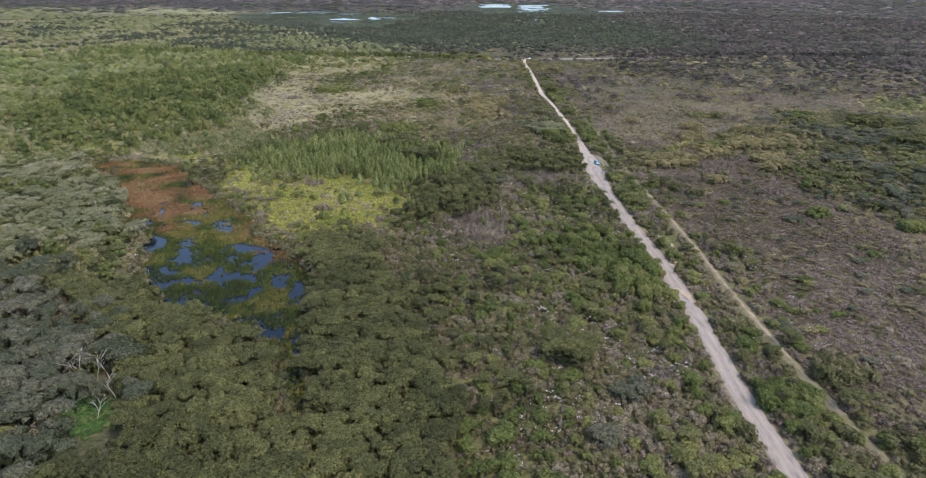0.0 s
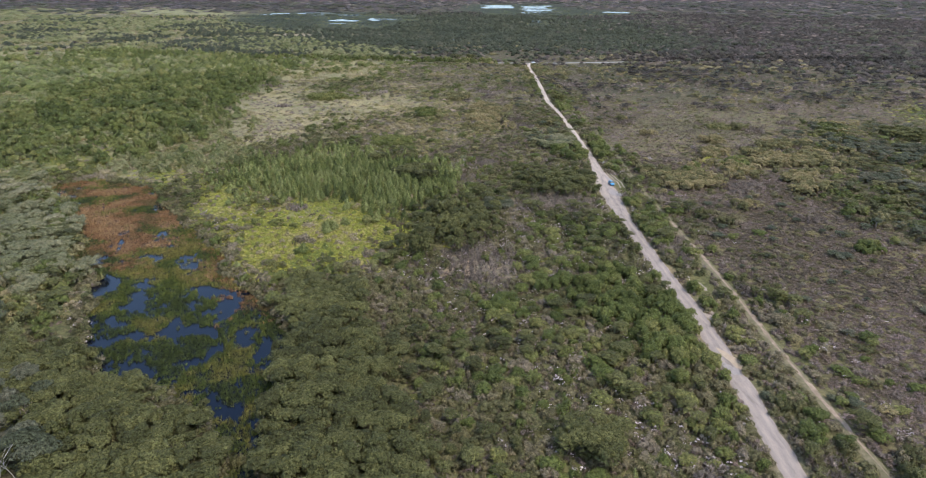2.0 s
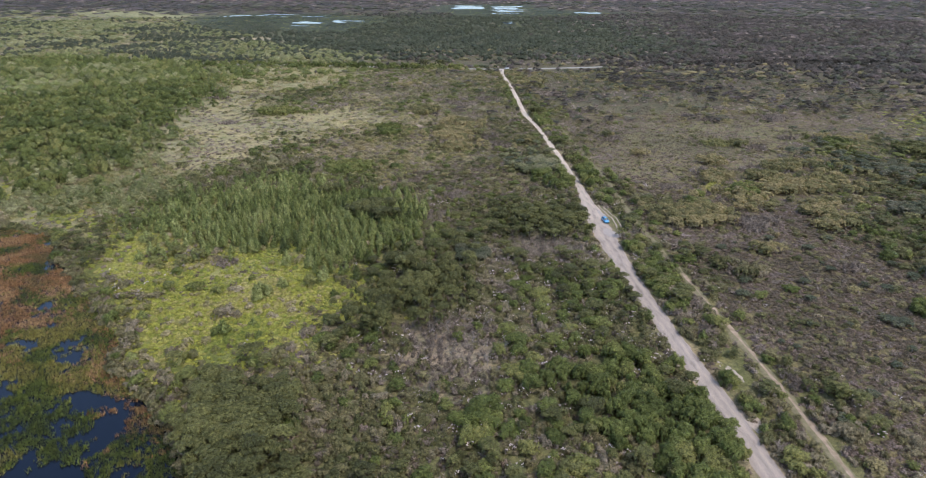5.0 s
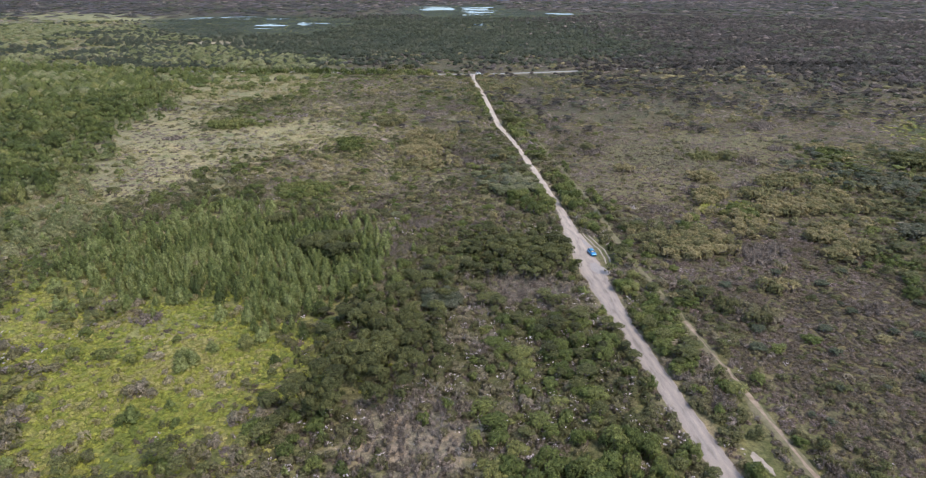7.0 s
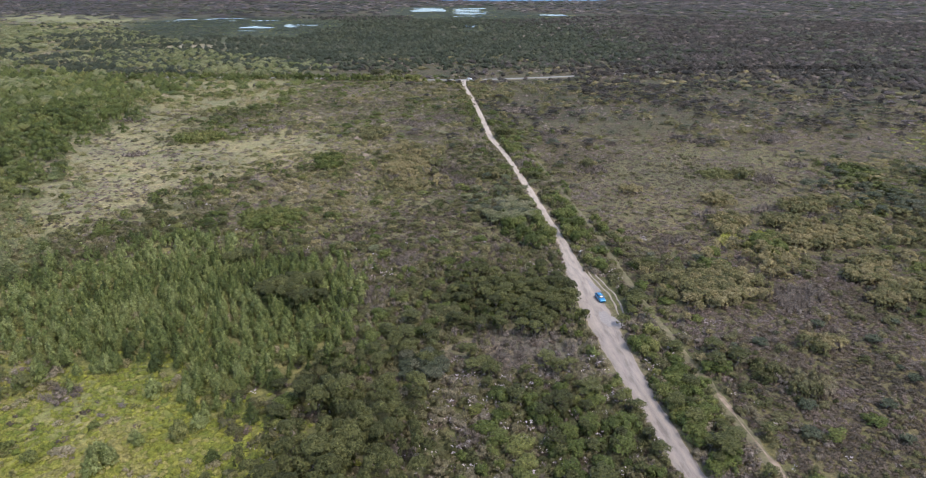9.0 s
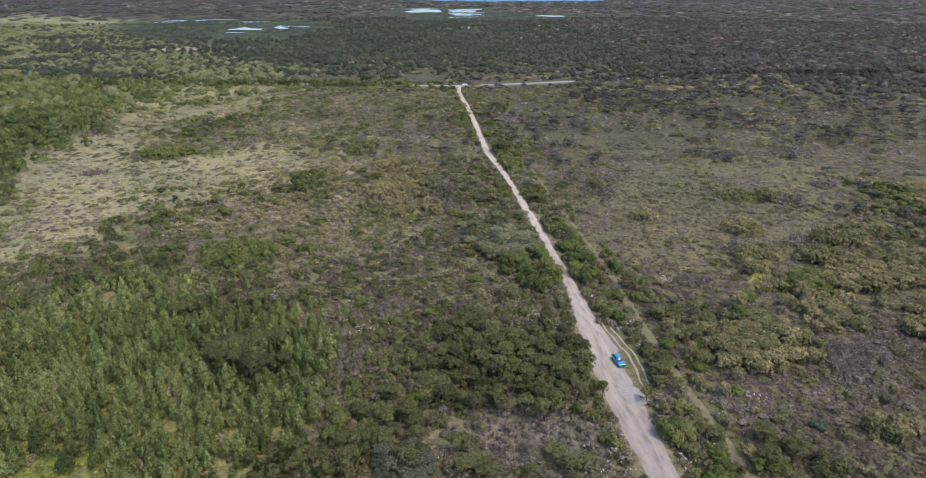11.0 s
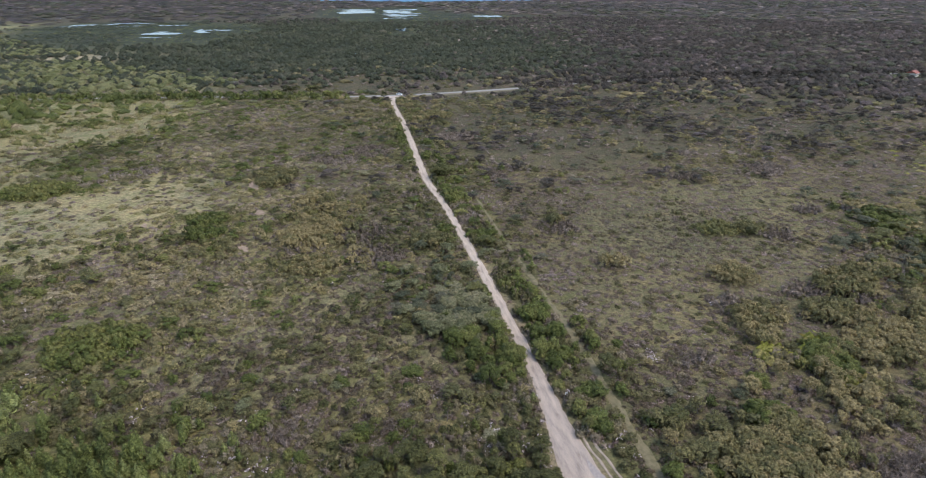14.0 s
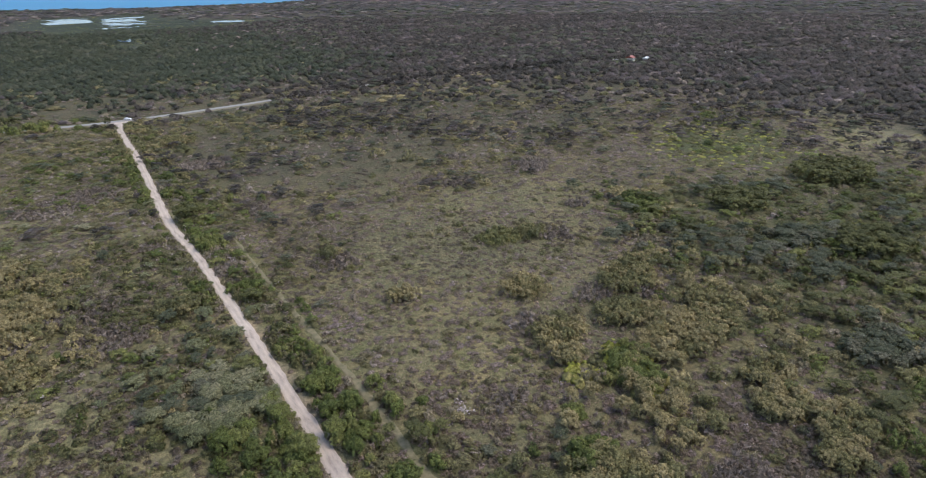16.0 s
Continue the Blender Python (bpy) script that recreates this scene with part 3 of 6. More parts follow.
def road_strip():
    xs = np.arange(-420, 900, 4.0)
    u = np.linspace(-1, 1, 5)
    yy = sum(road_y(xs + k) for k in (-24, -12, 0, 12, 24)) / 5
    X = np.repeat(xs[:, None], 5, 1)
    Yv = yy[:, None] + u[None] * 3.0
    me = grid_mesh("sealed_road", X, Yv, 0.06 + 0.12 * (1 - u[None] ** 2) + X * 0)
    me.materials.append(ASPHALT)
    tagged(new("sealed_road", me), "narrow grey sealed road crossing behind the heath", "road", kind="structure")
    near = (xs > 40) & (xs < 168)
    X = X[near]
    Yv = yy[near][:, None] - 5.6 + u[None] * 2.2
    me = grid_mesh("road_verge", X, Yv, 0.03 + 0 * X + 0 * Yv)
    me.materials.append(TURF)
    tagged(new("road_verge", me), "mown yellow-green verge along the sealed road", "verge", kind="structure")


road_strip()


def blot(name, cx, cy, rx, ry, turn, material, label, category, z=0.09, seed=3, n=26):
    """A flat patch with an uneven outline that drapes on the ground."""
    bm = bmesh.new()
    rng = random.Random(seed)
    ring, half = [], []

    def lay(x, y):
        return bm.verts.new((x, y, z + max(0.0, float(ground_z(np.array([x]), np.array([y]))[0]))))

    mid = lay(cx, cy)
    ph = [rng.uniform(0, 6.28) for _ in range(3)]
    for i in range(n):
        a = 2 * math.pi * i / n
        k = 1 + 0.16 * math.sin(2 * a + ph[0]) + 0.12 * math.sin(3 * a + ph[1]) + 0.09 * math.sin(7 * a + ph[2]) + rng.uniform(-0.05, 0.05)
        dx, dy = rx * k * math.cos(a), ry * k * math.sin(a)
        for row, f in ((half, 0.5), (ring, 1.0)):
            row.append(lay(cx + f * (dx * math.cos(turn) - dy * math.sin(turn)), cy + f * (dx * math.sin(turn) + dy * math.cos(turn))))
    for i in range(n):
        j = (i + 1) % n
        bm.faces.new((mid, half[i], half[j]))
        bm.faces.new((half[i], ring[i], ring[j], half[j]))
    ob = part(name, bm, material, None)
    return tagged(ob, label, category, kind="structure")


# ---------------------------------------------------------------- water
def sheet(name, poly, z, material, label, wob, step, category="water", broken=0.0):
    """A level sheet over the cells of a grid that lie inside an uneven outline."""
    px, py = np.array(poly).T
    X, Y = np.meshgrid(np.arange(px.min() - step, px.max() + 2 * step, step), np.arange(py.min() - step, py.max() + 2 * step, step))
    cx, cy = X[:-1, :-1] + step / 2, Y[:-1, :-1] + step / 2
    ok = inside(cx + (fbm(cx, cy, wob * 3, 51) - 0.5) * 3 * wob, cy + (fbm(cx, cy, wob * 3, 57) - 0.5) * 3 * wob, poly)
    if broken:
        ok &= fbm(cx * 0.45, cy, 26, 53) > broken
    me = grid_mesh(name, X, Y, X * 0 + z, ok)
    me.materials.append(material)
    return tagged(new(name, me), label, category, kind="structure")


sheet("pond_water", [(-175, 90), (-175, 300), (-20, 300), (-20, 90)], -0.45, POND_WATER, "still dark blue water of the reedy pond", 0.01, 20)
LAGOONS = [
    [(-214, 1195), (-178, 1185), (-176, 1240), (-212, 1300), (-226, 1290)],
    [(-160, 1255), (-116, 1255), (-112, 1318), (-160, 1322)],
    [(-345, 1440), (-262, 1430), (-250, 1500), (-330, 1520)],
    [(-405, 1440), (-350, 1440), (-352, 1490), (-400, 1490)],
    [(-240, 1420), (-190, 1430), (-195, 1490), (-245, 1480)],
    [(60, 1720), (150, 1700), (152, 1880), (78, 1900)],
    [(160, 1560), (222, 1580), (262, 1870), (178, 1840)],
    [(152, 1500), (222, 1510), (220, 1545), (152, 1535)],
    [(330, 1500), (390, 1510), (388, 1560), (340, 1570)],
    [(138, 1215), (158, 1215), (160, 1255), (140, 1260)],
]
for poly in LAGOONS:
    sheet("lagoon", poly, 0.55, LAGOON_WATER, "shallow silver lagoon in the far marsh", 14, 3.5, broken=0.53 if poly[0][0] < 0 else 0.40)
xs = np.arange(-4800, 4801, 60.0)
X = np.repeat(xs[None], 2, 0)
Yv = np.stack([coast_y(xs), np.maximum(coast_y(xs) + 10, 5150 + xs * 0)])
me = grid_mesh("sea", X, Yv, X * 0 + 0.3)
me.materials.append(SEA_WATER)
tagged(new("sea", me), "pale blue sea beyond the far woods", "sea", kind="structure")

# ---------------------------------------------------------------- plant shapes: rounded lobes with loose leaf tufts, radius 1, height 1
RNG = np.random.default_rng(7)


def unit(v):
    return v / (np.linalg.norm(v, axis=-1, keepdims=True) + 1e-9)


def tufts(c, nrm, size, lean, long=1.0):
    """One leaf tuft at each centre c, facing about nrm; gives corners and the way that each is lit."""
    n = len(c)
    face = unit(nrm + RNG.normal(0, lean, (n, 3)))
    a = unit(np.cross(face, RNG.normal(size=(n, 3))))
    b = np.cross(face, a)
    s = (size * RNG.uniform(0.6, 1.4, n))[:, None]
    t = np.stack([c + a * s * 0.62 * long, c - a * s * 0.5 * long + b * s * 0.55 / long, c - a * s * 0.4 * long - b * s * 0.6 / long], 1)
    return t, np.repeat(unit(nrm + RNG.normal(0, 0.22, (n, 3)))[:, None], 3, 1)


def lobe(c, r, flat=0.8, k=5, foot=None):
    """A rounded lump of leaves, open below; with a foot its sides hang down to that height."""
    a = np.arange(k) * 2 * np.pi / k + RNG.uniform(0, 6)
    rows = []
    for el, tw in ((-0.35, 0.0), (0.55, 0.6)):
        e = el + RNG.normal(0, 0.1, k)
        rows.append(np.stack([np.cos(a + tw) * np.cos(e), np.sin(a + tw) * np.cos(e), np.sin(e)], 1))
    if foot is not None:
        rows[0] = np.stack([np.cos(a) * 0.72, np.sin(a) * 0.72, np.full(k, (foot - c[2]) / (r * flat))], 1)
        rows[1][:, 2] *= 0.6
    top = np.array((RNG.normal(0, 0.1), RNG.normal(0, 0.1), 1.0))
    d = []
    for i in range(k):
        j = (i + 1) % k
        d += [(rows[0][i], rows[0][j], rows[1][i]), (rows[0][j], rows[1][j], rows[1][i]), (rows[1][i], rows[1][j], top)]
    d = np.array(d)
    way = np.stack([d[..., 0], d[..., 1], np.maximum(d[..., 2], -0.35)], -1)
    return np.asarray(c) + d * np.array((r, r, r * flat)), unit(way + np.array((0, 0, 0.25)))


def skirt(r, z0, z1, n=9):
    """Loose leafy sprays on the sides of a crown, between the heights z0 and z1."""
    a = np.arange(n) * 2.4 + RNG.uniform(0, 6)
    w = r * RNG.uniform(0.7, 0.98, n)
    way = np.stack([np.cos(a), np.sin(a), np.full(n, 0.35)], 1)
    return tufts(np.stack([np.cos(a) * w, np.sin(a) * w, RNG.uniform(z0 + 0.2, z1, n)], 1), way, 0.62, 0.35)


def dome(n, lobes, tall, deep=0.7, lobe_r=0.42, size=0.25, up=0.5, lean=0.6):
    """A billowing crown of height tall in units of its radius: lobes over a dome of depth deep, and n leaf tufts."""
    foot = tall - deep
    up = up * (1.8 if size >= 0.34 and tall < 1.3 else 1.0)
    if lobes == 1:
        cen, lr = np.array([(0, 0, foot * 0.9)]), np.array([0.92])
        parts = [lobe(cen[0], 0.92, deep / 0.92, 5 if n > 8 else 4 if n >= 4 else 3, foot * 0.4)]
    else:
        ang = np.arange(lobes) * 2.4 + RNG.uniform(0, 6)
        rad = np.sqrt((np.arange(lobes) + 0.2) / lobes) * 0.72
        lr = lobe_r * RNG.uniform(0.8, 1.25, lobes)
        cz = foot + np.clip((deep - lr * 0.85) * np.sqrt(np.clip(1 - rad ** 2, 0, 1)) * RNG.uniform(0.8, 1.15, lobes), 0.05, 9)
        cen = np.stack([np.cos(ang) * rad, np.sin(ang) * rad, cz], 1)
        parts = [lobe(c, r, 0.9, 5 if lobes > 6 else 4) for c, r in zip(cen, lr)] + [skirt(0.9, foot * 0.45, foot + deep * 0.5)]
    heart = np.array((0, 0, foot - 0.2))
    rise = np.array((0, 0, up))
    out, lit = [p[0] for p in parts], [p[1] * 0.8 + unit(p[0] - heart) * 0.3 + rise * 0.95 for p in parts]
    pick = RNG.integers(0, len(cen), n)
    d = RNG.normal(size=(n, 3))
    d[:, 2] = np.abs(d[:, 2]) - 0.3
    d[:, :2] += cen[pick][:, :2] * 0.9
    d = unit(d)
    c = cen[pick] + d * lr[pick][:, None] * np.array((1, 1, 0.85 if lobes > 1 else deep / 0.92)) * RNG.uniform(0.96, 1.16, (n, 1))
    c[:, 2] = np.clip(c[:, 2], 0.03, tall * 1.1)
    t, l = tufts(c, d * 0.8 + unit(c - heart) * 0.3 + rise * 0.95, size, lean)
    return np.concatenate(out + [t]) / np.array((1, 1, tall)), unit(np.concatenate(lit + [l]) * np.array((1, 1, tall)))


def cone(n, whorls, tall=2.3, size=0.26, up=0.25):
    """A feathery upright crown with a blunt tip: whorls of lobes, and n leaf tufts."""
    out, lit = [], []
    rise = np.array((0, 0, up))
    for i in range(whorls):
        k = i / max(1, whorls - 1) if whorls > 1 else 0.3
        r = 0.60 - 0.38 * k
        off = 0.40 * (1 - k) if whorls > 2 else 0
        p = lobe((math.cos(i * 2.4) * off, math.sin(i * 2.4) * off, tall * (0.30 + 0.52 * k) - 0.1), r if whorls > 1 else 0.85, 1.15 if whorls > 1 else 1.6, 4, None if whorls > 1 else 0.05)
        out.append(p[0])
        lit.append(p[1] + rise)
    if whorls > 1:
        p = skirt(0.8, 0.05, tall * 0.45, 7)
        out.append(p[0])
        lit.append(p[1] + rise)
    h = np.clip(1 - np.sqrt(RNG.uniform(0, 1, n)) * 0.88, 0.12, 0.985)
    a = RNG.uniform(0, 6.283, n)
    r = np.clip((1 - h) ** 0.6 * (0.95 + 0.2 * np.sin(a * 3 + h * 9) + RNG.normal(0, 0.12, n)), 0.04, 1.2)
    c = np.stack([np.cos(a) * r, np.sin(a) * r, h * tall], 1)
    t, l = tufts(c, np.stack([np.cos(a), np.sin(a), np.full(n, 0.4)], 1) + rise, size, 0.6)
    return np.concatenate(out + [t]) / np.array((1, 1, tall)), unit(np.concatenate(lit + [l]) * np.array((1, 1, tall)))


def spikes(n, spread=0.9, width=0.06, lift=0.75, base=0.35):
    """Thin upright blades or twigs from a common foot."""
    a = RNG.uniform(0, 6.283, n)
    r0, r1 = np.sqrt(RNG.uniform(0, 1, n)) * base, np.sqrt(RNG.uniform(0.05, 1, n)) * spread
    h = RNG.uniform(0.55, 1.0, n) * (lift + (1 - lift) * (1 - r1))
    foot = np.stack([np.cos(a) * r0, np.sin(a) * r0, 0 * a], 1)
    tip = np.stack([np.cos(a + 0.3) * r1, np.sin(a + 0.3) * r1, h], 1)
    b = a + RNG.uniform(0, 3.14, n)
    side = np.stack([np.cos(b) * width, np.sin(b) * width, 0 * a], 1)
    lit = unit(np.stack([np.cos(a) * 0.5, np.sin(a) * 0.5, np.ones(n)], 1) + RNG.normal(0, 0.15, (n, 3)))
    return np.stack([foot - side, foot + side, tip], 1), np.repeat(lit[:, None], 3, 1)


def twiggy(n, heart=0.5):
    """A leafless shrub: a dense twiggy heart, and stems that fork into fine twigs."""
    k = max(4, n // 4)
    low, lit = spikes(k, 0.8, 0.03, 0.8, 0.2)
    m = n - k
    tips = low[:, 2][RNG.integers(0, k, m)] * RNG.uniform(0.55, 1.0, (m, 1))
    d = RNG.normal(size=(m, 3)) * np.array((0.26, 0.26, 0.12)) + np.array((0, 0, 0.14))
    side = RNG.normal(size=(m, 3)) * (0.045 if m > 20 else 0.09)
    more = unit(tips * np.array((1, 1, 0.6)) + np.array((0, 0, 1.1)) + RNG.normal(0, 0.15, (m, 3)))
    c, cl = lobe((0, 0, 0.25), heart, 0.75, 4)
    return np.concatenate([low, np.stack([tips - side, tips + side, tips + d], 1), c]), np.concatenate([lit, np.repeat(more[:, None], 3, 1), unit(cl + np.array((0, 0, 0.8)))])


def blossoms(n):
    """The pale flower heads on top of a bush."""
    k = max(3, n // 5)
    a, r = RNG.uniform(0, 6.283, k), np.sqrt(RNG.uniform(0, 1, k)) * 0.85
    c = np.stack([np.cos(a) * r, np.sin(a) * r, 1.0 - 0.45 * r ** 2], 1)[RNG.integers(0, k, n)] + RNG.normal(0, 1, (n, 3)) * np.array((0.11, 0.11, 0.03))
    t, l = tufts(c, np.tile((0, 0, 1.0), (n, 1)), 0.17, 0.3)
    return np.stack([t[..., 0], t[..., 1], np.clip(t[..., 2], 0.5, 1.08)], -1), l


def levels(make, steps):
    """A maker for each of five levels of nearness."""
    return [(lambda make=make, st=st: make(*st)) for st in steps]


# species: makers from near to far
SPECIES = {
    "tea_tree": levels(lambda n, k, z: dome(n, k, 3.2, 1.15, 0.40, z, 0.4), [(52, 8, 0.19), (20, 5, 0.27), (9, 3, 0.4), (6, 1, 0.5), (4, 1, 0.6)]),
    "grey_tree": levels(lambda n, k, z: dome(n, k, 2.4, 1.05, 0.38, z, 0.35), [(130, 9, 0.19), (44, 6, 0.26), (12, 3, 0.4), (6, 1, 0.5), (4, 1, 0.6)]),
    "silver_tree": levels(lambda n, k, z: dome(n, k, 1.9, 1.05, 0.38, z, 0.4), [(120, 9, 0.19), (40, 6, 0.26), (12, 3, 0.4), (6, 1, 0.5), (4, 1, 0.6)]),
    "green_tree": levels(lambda n, k, z: dome(n, k, 1.45, 1.2, 0.42, z, 0.4), [(120, 7, 0.19), (26, 3, 0.28), (9, 2, 0.4), (4, 1, 0.5), (0, 1, 0.6)]),
    "she_oak": levels(lambda n, k, z: cone(n, k, 2.5, z), [(130, 6, 0.22), (34, 4, 0.3), (11, 2, 0.45), (5, 1, 0.5), (0, 1, 0.6)]),
    "scrub": levels(lambda n, k, z: dome(n, k, 1.1, 1.0, 0.44, z, 0.55), [(34, 3, 0.23), (10, 2, 0.32), (4, 1, 0.42), (2, 1, 0.5), (2, 1, 0.6)]),
    "pale_shrub": levels(lambda n, k, z: dome(n, k, 1.1, 1.0, 0.44, z, 0.6), [(34, 3, 0.23), (10, 2, 0.32), (4, 1, 0.42), (2, 1, 0.5), (2, 1, 0.6)]),
    "heath_shrub": levels(lambda n, k, z: dome(n, k, 0.8, 0.7, 0.48, z, 0.8), [(16, 2, 0.28), (5, 1, 0.33), (3, 1, 0.45), (2, 1, 0.5), (2, 1, 0.6)]),
    "banksia": levels(lambda n, k, z: dome(n, k, 1.6, 0.9, 0.27, z, 0.5), [(90, 10, 0.17), (32, 6, 0.25), (10, 3, 0.34), (6, 1, 0.4), (4, 1, 0.5)]),
    "euc": levels(lambda n, k, z: dome(n, k, 2.0, 1.35, 0.42, z, 0.45), [(120, 8, 0.2), (44, 6, 0.28), (12, 3, 0.4), (4, 1, 0.45), (0, 1, 0.5)]),
    "casuarina": levels(lambda n, k, z: cone(n, k, 2.3, z), [(100, 6, 0.22), (30, 4, 0.3), (11, 2, 0.45), (5, 1, 0.5), (0, 1, 0.6)]),
    "gum": levels(lambda n, k, z: dome(n, k, 2.0, 1.35, 0.42, z, 0.45), [(120, 8, 0.2), (44, 6, 0.28), (12, 3, 0.4), (4, 1, 0.45), (0, 1, 0.5)]),
    "bare": levels(twiggy, [(64, 0.42), (24, 0.45), (12, 0.5), (7, 0.6), (5, 0.7)]),
    "fern": levels(lambda n, k, z: dome(n, k, 0.75, 0.65, 0.5, z, 0.8), [(8, 1, 0.4), (5, 1, 0.45), (3, 1, 0.5), (2, 1, 0.5), (2, 1, 0.5)]),
    "glade_fern": levels(lambda n, k, z: dome(n, k, 0.9, 0.7, 0.5, z, 0.6), [(10, 1, 0.4), (8, 1, 0.45), (3, 1, 0.5), (2, 1, 0.5), (2, 1, 0.5)]),
    "reed": levels(lambda n: spikes(n, 0.95, 0.10, 0.85, 0.9), [(20,), (20,), (16,), (10,), (8,)]),
    "rust_reed": levels(lambda n: spikes(n, 0.95, 0.10, 0.85, 0.9), [(20,), (20,), (16,), (10,), (8,)]),
    "grass": levels(lambda n: spikes(n, 0.9, 0.16, 0.7, 0.7), [(8,), (6,), (4,), (4,), (4,)]),
    "flower": levels(blossoms, [(26,), (16,), (9,), (6,), (5,)]),
}
VARIANTS = 6
SHAPE = {s: [[fn() for _ in range(VARIANTS)] for fn in fns] for s, fns in SPECIES.items()}

